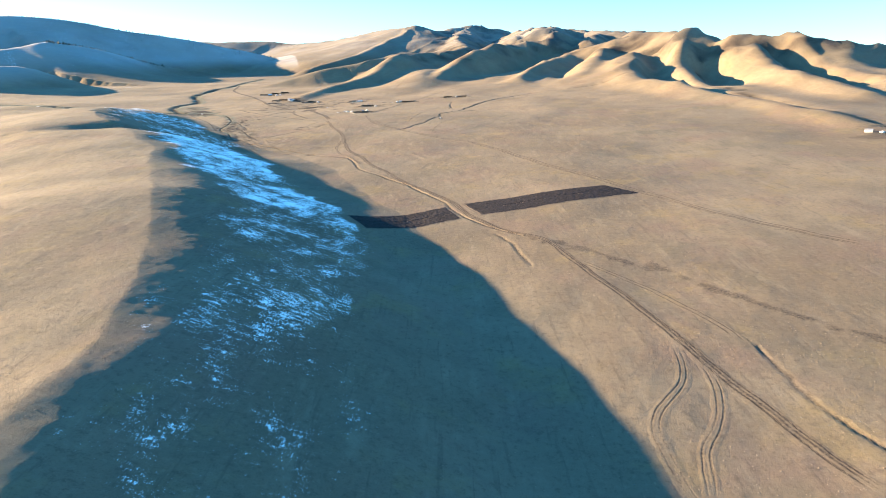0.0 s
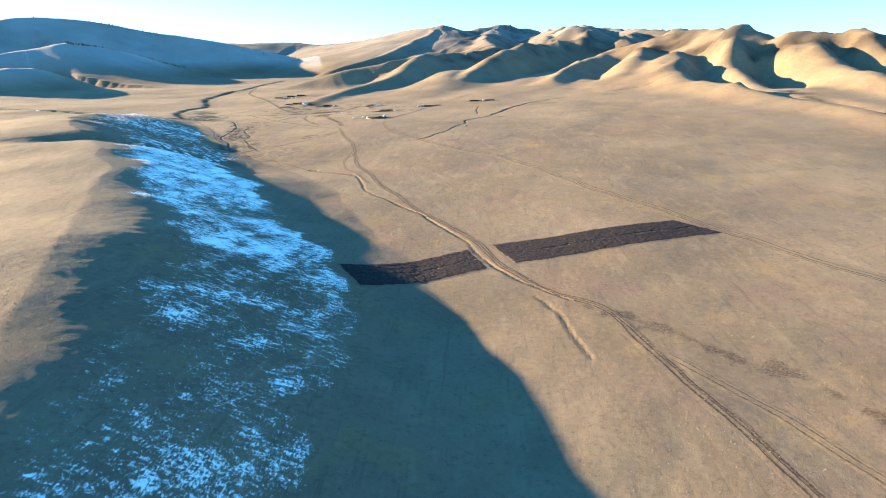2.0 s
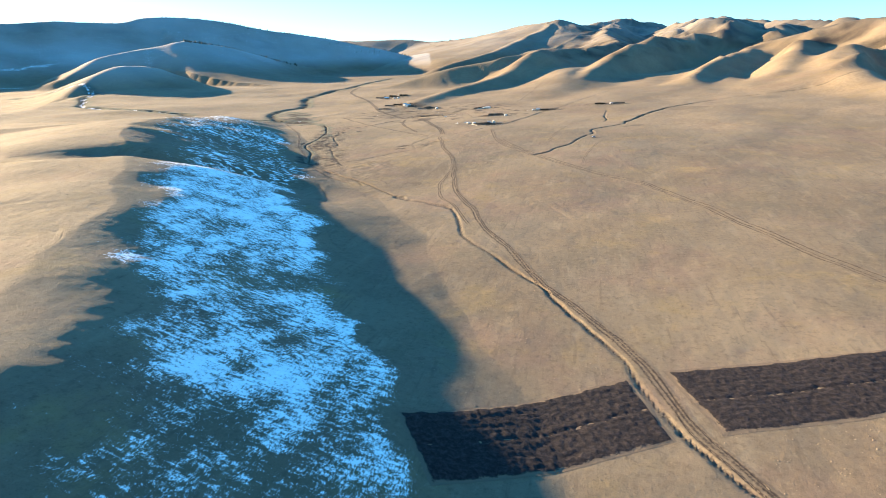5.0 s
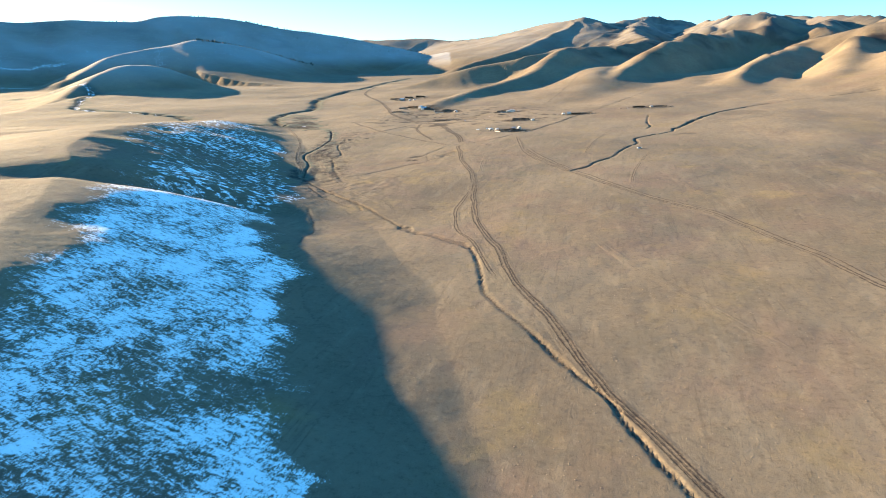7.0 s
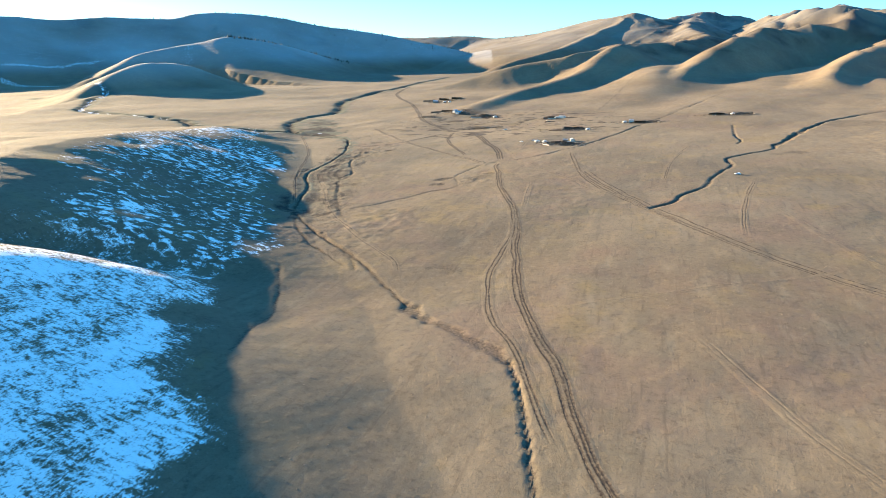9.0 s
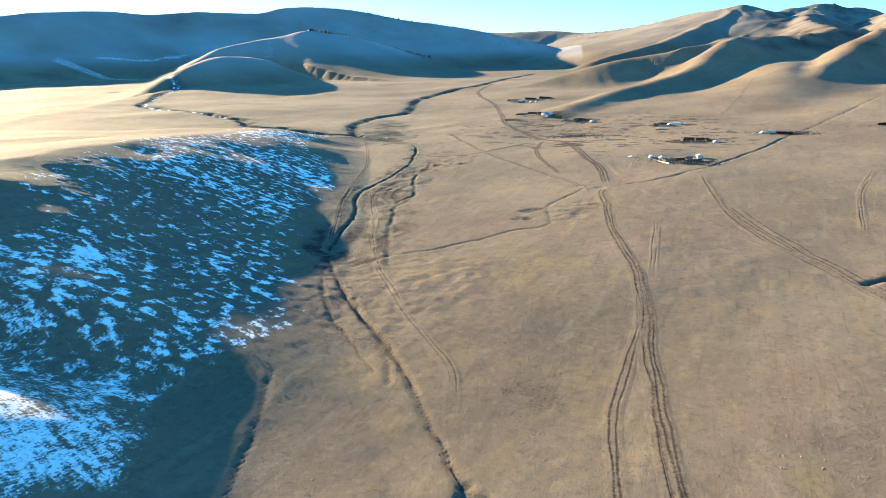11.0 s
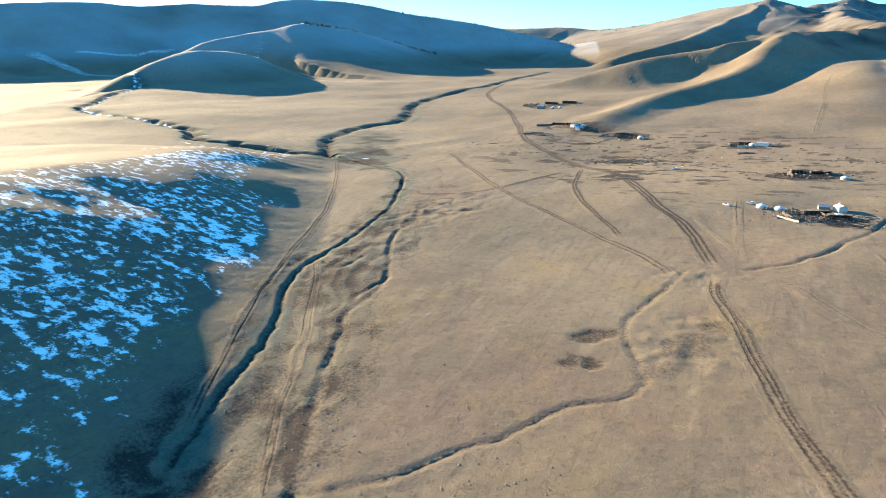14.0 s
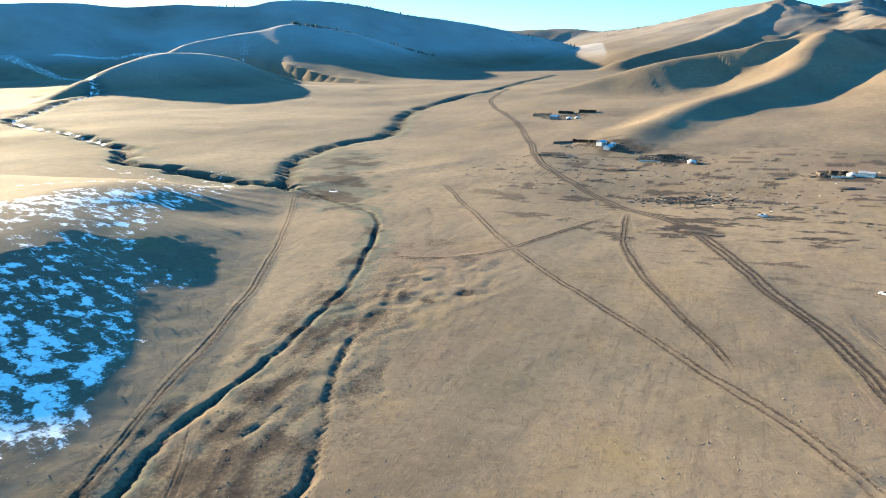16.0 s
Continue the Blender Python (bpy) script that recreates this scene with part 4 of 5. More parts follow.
# ---- the hamlet ----
def ger(x, y, turn, across, label):
    g = thing("ger", x, y, turn, label, "ger", "gers of the hamlet")
    across *= 0.8
    r, h = across / 2, across * 0.24
    part("felt_wall", turned([(r, -0.05), (r * 1.01, h * 0.5), (r * 0.985, h)]), FELT, g)
    part("felt_roof", turned([(r * 1.03, h * 0.97), (r * 0.98, h * 1.06), (r * 0.6, h * 1.48), (r * 0.26, h * 1.75), (r * 0.2, h * 1.78)]), FELT, g)
    part("crown_ring", turned([(r * 0.2, h * 1.74), (r * 0.2, h * 1.86), (r * 0.1, h * 1.92)], 14), OLD_TIMBER, g, "dark wooden crown ring")
    for z in (0.35, 0.75):
        part("rope", turned([(r * 1.015, h * z), (r * 1.03, h * (z + 0.02)), (r * 1.015, h * (z + 0.05))]), ROPE, g, "plaited rope girth")
    door = part("door", box(r * 0.94, r * 1.05, -0.17 * r, 0.17 * r, 0, h * 0.82, 0.01), DOOR, g, "red-brown painted wooden door")
    part("door_frame", box(r * 0.9, r * 1.03, -0.22 * r, 0.22 * r, -0.02, h * 0.9), OLD_TIMBER, door)
    part("stovepipe", turned([(0.035 * across / 2.7, h * 1.7), (0.035 * across / 2.7, h * 2.5)], 10), STEEL, g, "thin sheet-steel stovepipe")
    return g


def car(x, y, turn, label, k=0.43):
    c = thing("car", x, y, turn, label, "car", "parked cars")
    ln, wd = 4.3 * k, 1.75 * k
    side = [(-2.15, 0.42), (-2.1, 0.95), (-1.7, 1.02), (0.75, 1.02), (1.9, 0.86), (2.13, 0.72), (2.12, 0.38), (-2.0, 0.3)]
    part("body", drawn([(px * k, pz * k) for px, pz in side], wd, 0.03), CAR_WHITE, c)
    cab = [(-1.95, 1.0), (-1.6, 1.48), (-0.1, 1.52), (0.95, 1.0)]
    part("windows", drawn([(px * k, pz * k) for px, pz in cab], wd * 0.88, 0.01), GLASS, c, "dark tinted glass")
    part("roof", drawn([(px * k, pz * k) for px, pz in [(-1.62, 1.46), (-1.5, 1.55), (-0.2, 1.58), (-0.05, 1.5)]], wd * 0.9, 0.01), CAR_WHITE, c)
    for px in (-1.35, 1.35):
        for py in (-1, 1):
            w = part("wheel", turned([(0.33 * k, -0.1 * k), (0.35 * k, 0), (0.33 * k, 0.1 * k)], 16), TYRE, c, "black rubber tyre")
            w.matrix_basis = pose(px * k, py * wd * 0.46, 0.34 * k, 90, 0, 0)
            part("rim", turned([(0.2 * k, -0.115 * k), (0.19 * k, 0.115 * k)], 12), STEEL, w, "grey steel rim")
    for py in (-1, 1):
        part("headlight", box(ln * 0.47, ln * 0.5, py * wd * 0.36 - 0.07, py * wd * 0.36 + 0.07, 0.62 * k, 0.76 * k, 0.01), LAMP, c, "clear headlight")
    return c


def cabin(x, y, turn, ln, wd, h, wall, roof, label):
    c = thing("cabin", x, y, turn, label, "cabin", "cabins of the hamlet")
    bm = drawn([(-wd / 2, -0.15), (wd / 2, -0.15), (wd / 2, h), (0, h * 1.35), (-wd / 2, h)], ln)
    part("wall", bm, wall, c)
    for s in (-1, 1):
        p = part("roof_slope", box(-0.06 - wd * 0.56, 0.06, -ln * 0.54, ln * 0.54, 0, 0.05, 0.01), roof, c)
        p.matrix_basis = pose(0, 0, h * 1.37, 0, -math.degrees(math.atan2(0.35 * h, wd / 2)), 0) if s > 0 else pose(0, 0, h * 1.37, 0, 0, 180) @ pose(0, 0, 0, 0, -math.degrees(math.atan2(0.35 * h, wd / 2)), 0)
    part("door", box(wd / 2 - 0.01, wd / 2 + 0.03, -ln * 0.1, ln * 0.1, 0, h * 0.8), TIMBER, c, "dark plank door")
    for py in (-0.3, 0.3):
        wdw = part("window", box(wd / 2 - 0.01, wd / 2 + 0.025, ln * (py - 0.08), ln * (py + 0.08), h * 0.4, h * 0.75), OLD_TIMBER, c)
        part("pane", box(wd / 2 + 0.02, wd / 2 + 0.032, ln * (py - 0.06), ln * (py + 0.06), h * 0.45, h * 0.7), GLASS, wdw)
    part("chimney", box(-0.08, 0.08, ln * 0.2, ln * 0.2 + 0.16, h * 1.2, h * 1.75), PLASTER, c)
    return c


def shelter(x, y, turn, ln, wd, h, label, roof=None):
    """A low winter shelter for livestock: three plank walls and a sloping roof, open to one side."""
    ln, h = ln * 0.85, h * 0.8
    s = thing("livestock_shelter", x, y, turn, label, "shed", "winter shelters")
    part("back_wall", box(-ln / 2, ln / 2, wd / 2 - 0.08, wd / 2, -0.3, h * 0.8), TIMBER, s)
    for sx in (-1, 1):
        part("side_wall", box(sx * ln / 2 - 0.05, sx * ln / 2 + 0.05, -wd / 2, wd / 2 - 0.09, -0.3, h * 0.85), TIMBER, s)
    n = max(2, round(ln / 1.4))
    for i in range(n):
        x0, x1 = -ln / 2 - 0.1 + i * (ln + 0.2) / n, -ln / 2 - 0.1 + (i + 1) * (ln + 0.2) / n
        p = part("roof_section", box(x0, x1 + random.uniform(-0.15, 0.05), -wd / 2 - random.uniform(0, 0.3), wd / 2 + random.uniform(0, 0.25), 0, random.uniform(0.06, 0.2), 0.03),
                 roof if roof and i % 2 else random.choice((DUNG, DUNG, TIMBER, OLD_TIMBER)), s, "sagging patched roof section")
        p.matrix_basis = pose(0, 0, h * random.uniform(0.78, 0.95), random.uniform(-9, -3), random.uniform(-1.5, 1.5), random.uniform(-2, 2))
    for i in range(max(2, int(ln / 1.2))):
        px = -ln / 2 + 0.2 + i * (ln - 0.4) / max(1, int(ln / 1.2) - 1)
        part("post", box(px - 0.04, px + 0.04, -wd / 2 + 0.02, -wd / 2 + 0.1, -0.3, h * 0.97), OLD_TIMBER, s)
    return s


def pen(x, y, turn, ln, wd, h, label, gap=1.0):
    """A pen of posts and boards, each post set to the slope."""
    p = thing("livestock_pen", x, y, turn, label, "fence", "livestock pens")
    inv = p.matrix_basis.inverted()
    post = rail = None
    corners = [(-ln / 2, -wd / 2), (ln / 2, -wd / 2), (ln / 2, wd / 2), (-ln / 2, wd / 2), (-ln / 2, -wd / 2)]
    for side_no, (a, b) in enumerate(zip(corners[:-1], corners[1:])):
        run = math.hypot(b[0] - a[0], b[1] - a[1])
        n = max(1, round(run / gap))
        way = math.degrees(math.atan2(b[1] - a[1], b[0] - a[0]))
        for i in range(n):
            q = [(a[0] + (b[0] - a[0]) * f / n, a[1] + (b[1] - a[1]) * f / n) for f in (i, i + 1)]
            g = [p.matrix_basis @ Vector((*v, 0)) for v in q]
            z = [height(v.x, v.y) - p.matrix_basis.translation.z for v in g]
            lean = random.uniform(-4, 4)
            m = pose(*q[0], z[0], lean, lean * 0.7, way)
            if post is None:
                post = part("post", box(-0.045, 0.045, -0.045, 0.045, -0.25, h * 1.12, 0.008), OLD_TIMBER, p)
                post.matrix_basis = m
            else:
                twin(post, m, p)
            if side_no == 1 and i == 0:
                continue  # the gateway
            for zz in (0.28, 0.62, 0.95):
                if random.random() < 0.28:
                    continue  # a board gone
                m = pose(*q[0], z[0] + zz * h, random.uniform(-6, 6), random.uniform(-5, 5) - math.degrees(math.atan2(z[1] - z[0], run / n)), way + random.uniform(-1, 1))
                if rail is None:
                    rail = part("board", box(0, run / n * 1.02, -0.07, -0.04, -0.11 * h, 0.11 * h), TIMBER, p)
                    rail.matrix_basis = m
                else:
                    twin(rail, m @ Matrix.Diagonal((run / n / max(rail.dimensions.x, 0.1) * 1.02, 1, 1, 1)) if rail.dimensions.x > 0.1 else m, p)
    return p


def low_wall(x, y, turn, ln, h, mat, label):
    w = thing("yard_wall", x, y, turn, label, "wall", "yard walls", 0.1)
    n = max(2, round(ln / 0.8))
    for i in range(n):
        x0 = -ln / 2 + i * ln / n
        part("wall_panel", box(x0 + 0.01, x0 + ln / n - 0.01, -0.06, 0.06, -0.2, h * random.uniform(0.9, 1.05), 0.012), mat, w)
    return w


def dung_heap(x, y, turn, rx, ry, h, seed):
    ob = part("dung_mound", heap(rx, ry, h, seed), DUNG, None)
    ob.matrix_basis = pose(x, y, height(x, y) - 0.03, 0, 0, turn)
    return tagged(ob, "low dark mound of dried dung on the bare earth", "mound", "dung mounds")


def stack(x, y, turn, label, mat=OLD_TIMBER, n=7):
    """A loose stack of poles and boards."""
    s = thing("timber_stack", x, y, turn, label, "timber", "stacks of timber")
    for i in range(n):
        ln = random.uniform(1.2, 2.2)
        p = part("pole", box(-ln / 2, ln / 2, -0.05, 0.05, 0, 0.09, 0.015), mat if i % 3 else TIMBER, s)
        p.matrix_basis = pose(random.uniform(-0.2, 0.2), (i % 4) * 0.13 - 0.2, 0.02 + 0.09 * (i // 4), random.uniform(-3, 3), random.uniform(-2, 2), random.uniform(-14, 14))
    return s


WHITE_GER = "white domed felt ger"
# the homestead by the gully
car(-85.5, 524.7, 150, "white car parked on the grass near the gers")
car(-80.4, 527.2, 165, "white car parked beside the first ger")
ger(-77.9, 524.6, -60, 3.0, WHITE_GER + " beside a parked car")
ger(-74.2, 523.6, -70, 3.0, WHITE_GER + " next to the timber pens")
low_wall(-72.8, 515.6, -43, 5.6, 0.5, PLASTER, "low pale yard wall in front of the pens")
pen(-69.3, 519.0, 20, 7.5, 5.0, 0.75, "dark weathered board pen behind the pale wall")
shelter(-67.0, 523.0, 15, 6.5, 2.2, 1.0, "long low shelter of dark planks with an earth roof")
shelter(-62.8, 520.2, 5, 5.0, 2.2, 1.0, "low shelter of dark planks open to the yard", GREY_ROOF)
pen(-61.8, 515.0, -8, 8.0, 4.0, 0.75, "dark weathered board pen at the gully's edge")
cabin(-62.0, 526.6, 20, 2.6, 1.8, 1.1, PLASTER, GREY_ROOF, "small pale plastered cabin with a sheet roof")
cabin(-65.2, 527.2, 95, 2.2, 1.6, 0.9, OLD_TIMBER, GREY_ROOF, "small grey timber cabin behind the shelters")
stack(-70.9, 515.2, 25, "loose stack of grey poles in the yard")
stack(-66.0, 516.8, 70, "loose stack of dark boards in the yard", TIMBER)
# the pens beyond it
pen(-66.5, 561.8, 12, 9.0, 5.0, 0.8, "dark weathered board pen on trampled ground")
shelter(-63.5, 564.5, 12, 6.0, 2.2, 1.0, "low dark shelter with an earth roof by the pen")
shelter(-69.0, 565.2, 12, 4.0, 2.0, 1.0, "low dark plank shelter at the end of the pen")
low_wall(-74.0, 556.5, -22, 7.0, 0.5, TIMBER, "low dark fence of old boards")
ger(-58.0, 558.6, -70, 2.8, WHITE_GER + " standing alone by the pens")
stack(-61.0, 560.5, -20, "pale stack of poles beside the pen", OLD_TIMBER, 9)
# the white yard
pen(-86.0, 611.5, 8, 5.0, 3.5, 0.8, "dark weathered board pen with gaps")
ger(-80.8, 611.0, -80, 3.1, WHITE_GER + " beside a white cabin")
cabin(-77.6, 610.8, 70, 3.6, 2.0, 1.0, FELT, GREY_ROOF, "white painted cabin with a sheet roof")
shelter(-83.5, 614.0, 8, 5.0, 2.0, 1.0, "low dark shelter behind the ger")
low_wall(-83.2, 608.6, 4, 5.0, 0.6, PLASTER, "low whitewashed wall in front of the pen")
stack(-87.4, 608.0, 40, "loose stack of dark boards on trampled earth", TIMBER, 9)
# the long pens
pen(-134.5, 629.5, -4, 6.0, 4.0, 0.9, "pale grey board pen")
pen(-127.5, 628.8, -4, 6.5, 4.5, 0.9, "dark weathered board pen, long and low")
shelter(-129.5, 632.5, -4, 7.0, 2.2, 1.1, "long dark shelter with an earth roof behind the pens")
ger(-121.3, 625.2, -75, 3.4, WHITE_GER + " at the end of the long pens")
low_wall(-134.0, 626.3, -3, 7.0, 0.5, PLASTER, "low pale wall before the pen")
stack(-136.5, 630.5, 15, "loose stack of pale poles", OLD_TIMBER, 10)
# the blue-roofed homestead
shelter(-162.5, 654.5, -22, 9.0, 2.4, 1.2, "long dark shelter curving behind the homestead")
low_wall(-169.0, 652.8, 38, 9.0, 0.8, TIMBER, "dark board fence running out from the shelter")
shelter(-156.0, 650.0, -32, 7.0, 2.4, 1.2, "dark plank shelter joined to the blue cabins")
cabin(-153.6, 645.6, -25, 3.2, 2.3, 1.3, FELT, BLUE_ROOF, "white cabin with a blue sheet roof")
cabin(-150.0, 640.5, -20, 3.2, 2.3, 1.2, FELT, BLUE_ROOF, "pale cabin with a blue sheet roof")
ger(-149.6, 645.5, -60, 2.8, WHITE_GER + " behind the blue-roofed cabins")
pen(-145.5, 639.8, -15, 6.0, 4.0, 0.8, "dark weathered board pen beside the cabins")
pen(-166.5, 627.5, 5, 8.0, 3.5, 0.6, "low broken pen of dark boards")
# the far homestead
shelter(-194.5, 749.0, 0, 9.0, 2.6, 1.5, "long dark shelter at the foot of the hill")
shelter(-183.5, 750.5, 0, 10.0, 2.6, 1.5, "long dark shelter of old planks")
pen(-205.0, 741.0, 5, 9.0, 5.0, 1.0, "dark board pen at the foot of the hill")
cabin(-195.0, 729.0, 85, 4.2, 2.6, 1.5, OLD_TIMBER, BLUE_ROOF, "small cabin with a faded blue roof")
ger(-187.8, 729.8, -70, 3.6, WHITE_GER + " below the long shelters")
ger(-184.0, 731.0, -70, 3.2, WHITE_GER + " in the far homestead")
# the fallen pens
pen(-119.5, 578.0, 6, 8.0, 4.0, 0.55, "half-fallen pen of old boards")
stack(-113.8, 579.4, 20, "scattered heap of old boards", OLD_TIMBER, 12)
stack(-117.6, 583.2, -30, "scattered heap of old poles", TIMBER, 12)
stack(-121.5, 575.6, 60, "scattered heap of broken boards", TIMBER, 10)
stack(-114.5, 574.8, -10, "scattered heap of broken boards", TIMBER, 10)
car(-101.8, 565.4, 175, "white car parked on the open grass")
car(-1.0, 451.0, 190, "white car parked by the side gully")
# by the upper gully
ger(-41.0, 583.0, -80, 2.8, WHITE_GER + " on the bank of the gully")
cabin(-37.6, 583.4, 80, 2.4, 1.7, 1.1, PLASTER, GREY_ROOF, "small pale cabin on the bank of the gully")
shelter(-33.0, 581.0, -4, 7.0, 2.2, 1.1, "long dark shelter on the bank of the gully")
pen(-26.5, 580.5, -4, 6.0, 4.0, 0.8, "dark weathered board pen on the bank")
shelter(6.0, 603.0, -8, 9.0, 2.4, 1.2, "long dark shelter below the hills")
ger(13.5, 601.5, -80, 2.8, WHITE_GER + " by the upper pens")
pen(19.0, 600.5, -8, 8.0, 4.5, 0.9, "dark weathered board pen below the hills")
# the homestead under the spur
cabin(212.0, 313.0, 60, 3.4, 2.2, 1.2, FELT, GREY_ROOF, "white cabin under the dark spur")
ger(216.5, 309.5, 180, 3.2, WHITE_GER + " under the dark spur")
shelter(220.5, 307.0, -25, 7.0, 2.4, 1.2, "dark plank shelter under the spur")
# dung heaps on the trampled ground
for k, (hx, hy, rx, ry, hh) in enumerate([(-139.8, 613.6, 4.6, 1.9, 0.55), (-113.5, 550.8, 4.0, 1.2, 0.3), (-109.5, 549.2, 2.4, 0.9, 0.25), (-82.3, 596.0, 3.4, 1.3, 0.45), (-97.0, 607.0, 2.6, 1.0, 0.35),
                                          (-163.5, 625.0, 3.0, 1.2, 0.4), (-176.0, 604.0, 2.4, 1.0, 0.3), (-120.0, 552.0, 1.8, 0.8, 0.2)]):
    dung_heap(hx, hy, -10 + 7 * k % 30, rx, ry, hh, k * 3.1)


# ---- tussocks, stones and far woods ----
def scatter(name, label, category, mat, places, size, shape, flat):
    """Many small bodies on the ground in one mesh."""
    rng = np.random.default_rng(len(places))
    base, faces = shape
    n, k = len(places), len(base)
    turn = rng.uniform(0, 2 * np.pi, n)
    sc = size[0] + (size[1] - size[0]) * rng.random(n) ** 2.2
    stretch = rng.uniform(0.7, 1.4, (n, 2))
    bx = base[None, :, 0] * stretch[:, :1] * sc[:, None]
    by = base[None, :, 1] * stretch[:, 1:] * sc[:, None]
    x = places[:, :1] + bx * np.cos(turn)[:, None] - by * np.sin(turn)[:, None]
    y = places[:, 1:2] + bx * np.sin(turn)[:, None] + by * np.cos(turn)[:, None]
    z = at_ground(places[:, 0], places[:, 1], Z)[:, None] + base[None, :, 2] * sc[:, None] * flat - 0.02
    v = np.stack([x, y, z], -1).reshape(-1, 3)
    f = (np.array(faces)[None] + (np.arange(n) * k)[:, None, None]).reshape(-1, 3)
    me = bpy.data.meshes.new(name)
    me.from_pydata(v.tolist(), [], f.tolist())
    me.materials.append(mat)
    return tagged(new(name, me), label, category, kind="stuff")


def tuft_shape():
    rim = [(math.cos(a) * r, math.sin(a) * r, z) for a, r, z in ((0, 1, 0), (1.0, 0.8, 0.25), (2.1, 1, 0), (3.1, 0.75, 0.3), (4.2, 1, 0), (5.2, 0.85, 0.2))]
    return np.array(rim + [(0.15, 0.05, 1.0)]), [(k, (k + 1) % 6, 6) for k in range(6)]


def stone_shape():
    bm = bmesh.new()
    bmesh.ops.create_icosphere(bm, subdivisions=1, radius=1.0)
    bm.verts.ensure_lookup_table()
    v = np.array([c.co * (0.8 + 0.4 * noise.noise(c.co * 1.7)) for c in bm.verts])
    return v, [tuple(q.index for q in f.verts) for f in bm.faces]


def larch_shape():
    v, f = [], []
    for r, z0, z1 in ((0.12, -0.3, 0.4), (1.0, 0.25, 1.6), (0.75, 1.1, 2.5), (0.45, 2.0, 3.4)):
        i = len(v)
        v += [(math.cos(a) * r * q, math.sin(a) * r * q, z0) for a, q in ((0.2, 1), (1.4, 0.8), (2.5, 1.1), (3.7, 0.85), (5.0, 1.0))] + [(0, 0, z1)]
        f += [(i + k, i + (k + 1) % 5, i + 5) for k in range(5)]
    return np.array(v), f


def board_shape():
    v = [(sx, sy * 0.3, sz * 0.25 + 0.25) for sx in (-1, 1) for sy in (-1, 1) for sz in (-1, 1)]
    return np.array(v), [(0, 1, 3), (0, 3, 2), (4, 6, 7), (4, 7, 5), (0, 4, 5), (0, 5, 1), (2, 3, 7), (2, 7, 6), (1, 5, 7), (1, 7, 3), (0, 2, 6), (0, 6, 4)]


rng = np.random.default_rng(7)
# loose boards, dung and odds and ends lying about the homesteads: x, y, spread across and along, how many
YARDS = [(-66, 520, 6, 3.5, 150), (-66.5, 562, 6, 2.5, 110), (-83, 611, 4.5, 2, 80), (-130, 629.5, 6, 2.2, 100), (-157, 648, 7, 3, 120), (-118, 579, 6, 2.6, 200), (-190, 742, 10, 5, 80), (-33, 582, 8, 2, 60),
         (10, 602, 9, 2, 60), (-167, 627, 6, 2, 50), (-105, 590, 26, 14, 90), (-150, 605, 22, 10, 90)]
for name, label, mat, share, size in (("loose_boards", "pale broken boards and poles strewn about the yards", OLD_TIMBER, 0.8, (0.1, 0.38)),
                                      ("dung_clods", "dark clods of dried dung strewn about the yards", DUNG, 3.2, (0.1, 0.42)),
                                      ("white_odds_and_ends", "small white bundles and sheets lying about the yards", FELT, 0.12, (0.12, 0.3))):
    spots = np.concatenate([np.column_stack([rng.normal(x, sx, int(n * share)), rng.normal(y, sy, int(n * share))]) for x, y, sx, sy, n in YARDS])
    scatter(name, label, "clutter", mat, spots, size, board_shape(), 1.0)
spots = np.column_stack([rng.uniform(-195, 78, 85000), rng.uniform(60, 560, 85000)])
thick = fbm(spots[:, 0] / 18, spots[:, 1] / 18, 121, 4)
spots = spots[(thick + rng.uniform(-0.6, 0.6, len(spots)) > 0.15) & (at_ground(spots[:, 0], spots[:, 1], snow) < 0.3)]
scatter("grass_tussocks", "small dark tussocks of dry grass all over the valley", "grass", STRAW, spots, (0.05, 0.17), tuft_shape(), 0.8)
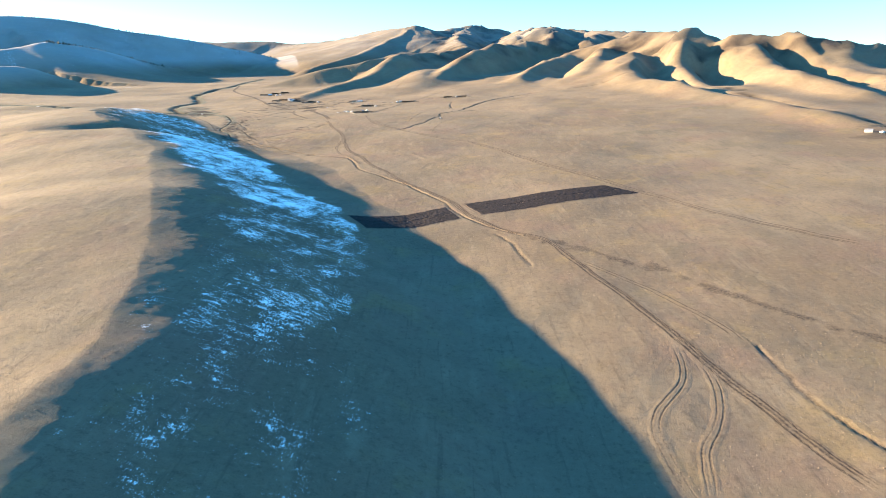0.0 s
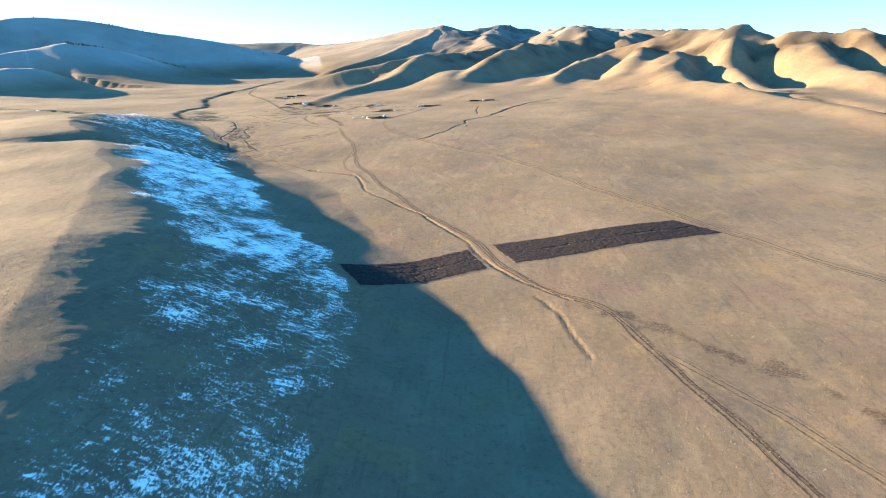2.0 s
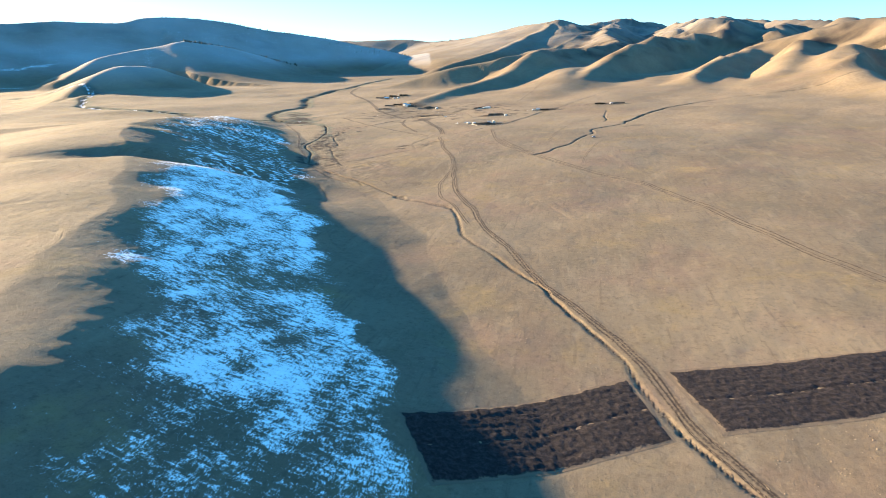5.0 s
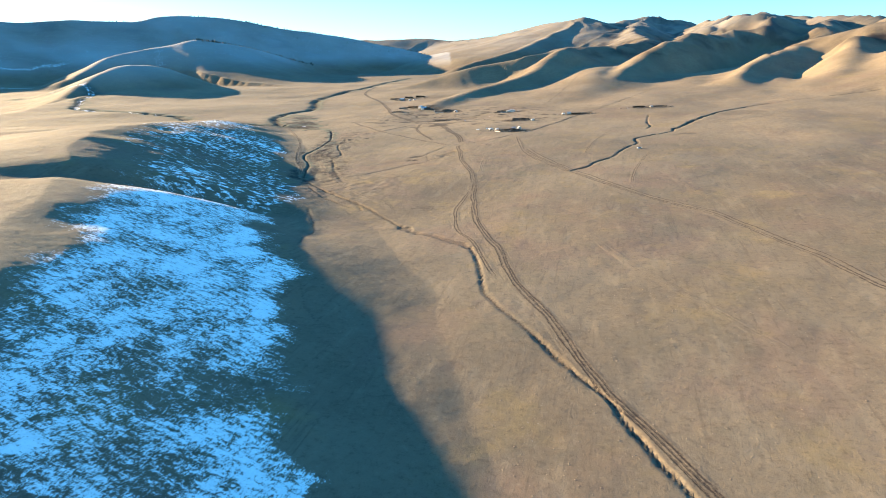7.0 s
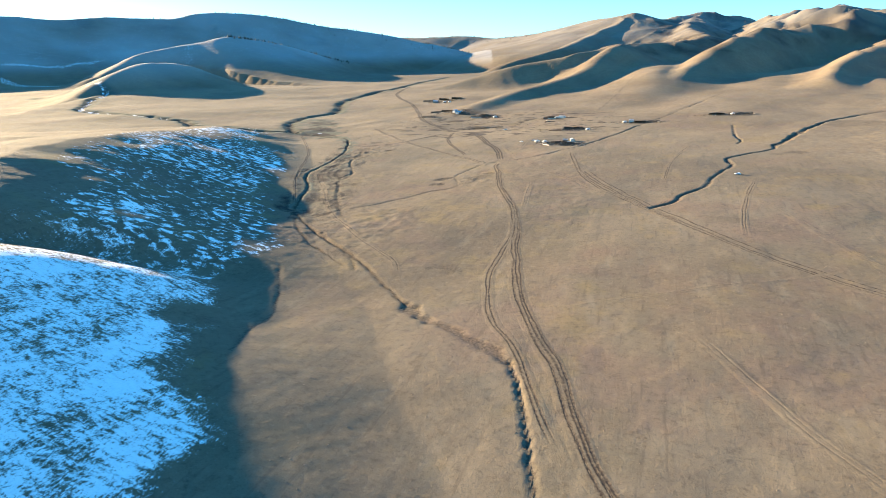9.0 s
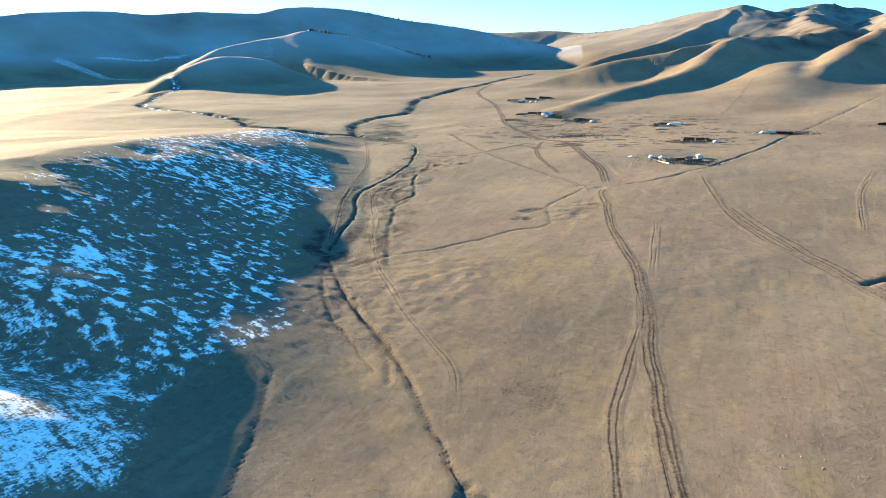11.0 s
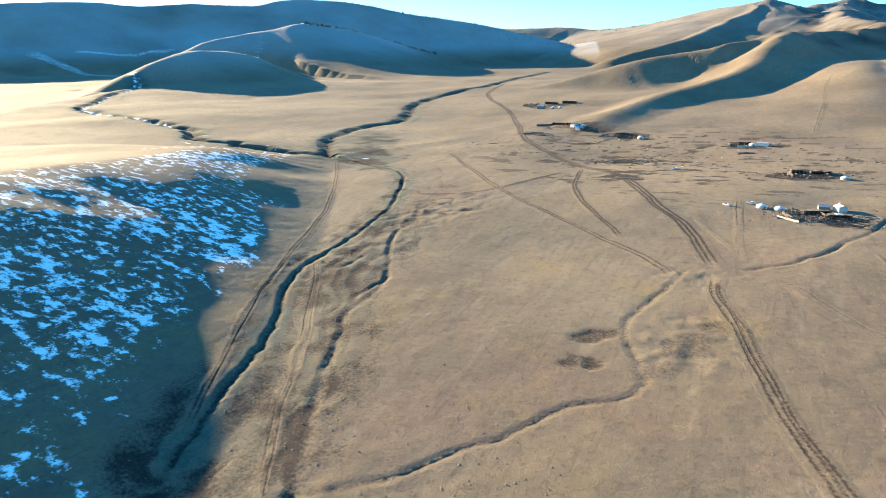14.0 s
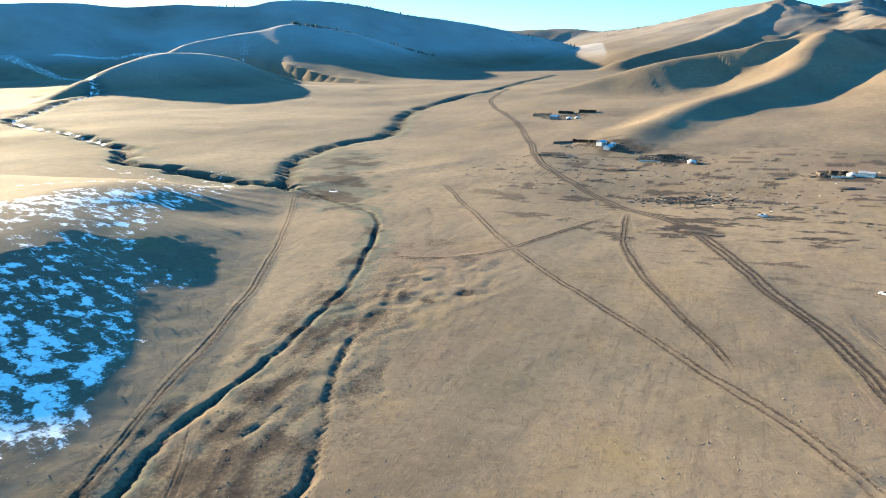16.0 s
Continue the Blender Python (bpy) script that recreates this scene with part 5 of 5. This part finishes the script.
spots = np.column_stack([rng.uniform(-195, 78, 600), rng.uniform(60, 600, 600)])
banks = np.concatenate([rounded(line, 6)[:, :2] for _, half, _, line in BEDS if half < 3])
banks = banks[rng.integers(0, len(banks), 700)] + rng.normal(0, 2.2, (700, 2))
pasture = np.column_stack([rng.normal(-171, 5, 160), rng.normal(599, 3, 160)])
scatter("stones", "scattered grey field stones on the grass and the banks", "stones", STONE, np.concatenate([spots, banks, pasture]), (0.05, 0.15), stone_shape(), 0.75)
clods = np.concatenate([np.column_stack([rng.normal(x, r, n), rng.normal(y, r * 1.2, n)]) for x, y, r, n in ((-114, 386, 5, 420), (-115, 377, 5, 420), (-114, 366, 5, 380), (-102, 366, 5, 420), (-107, 355, 5, 300),
                                                                                                        (-72, 360, 3, 160), (-158, 478, 5, 420), (-152, 462, 4, 300), (-146, 445, 4, 260), (-150, 508, 5, 160), (-40, 322, 5, 120), (40, 165, 4, 160), (55, 148, 4, 160))])
EARTH = plain("dry_earth", (0.125, 0.092, 0.07), 0.95)
scatter("earth_clods", "clods of dry reddish earth on the churned ground by the stream", "earth", EARTH, clods, (0.05, 0.17), stone_shape(), 0.6)
crest = rounded(RIDGES[0][3], 30)[:, :2]
wood = [crest[rng.integers(int(a * len(crest)), int(b * len(crest)), n)] + rng.normal(0, s, (n, 2)) for a, b, n, s in ((0.62, 0.97, 300, 9), (0.72, 0.97, 160, 28), (0.47, 0.5, 14, 6))]
far = rounded(next(pts for _, rnd, _, pts in RIDGES if rnd == 40), 30)[:, :2]
wood.append(far[rng.integers(int(0.25 * len(far)), int(0.75 * len(far)), 420)] + rng.normal(0, 40, (420, 2)) - (0, 30))
strip = rounded([(-697, 1160), (-684, 1200), (-664, 1262), (-642, 1334), (-609, 1420)], 30)[:, :2]
wood.append(strip[rng.integers(0, len(strip), 150)] + rng.normal(0, 4, (150, 2)) + (3, -3))
scatter("larch_wood", "dark bare larch wood along the mountain crest", "wood", NEEDLES, np.concatenate(wood), (0.7, 1.5), larch_shape(), 1.0)
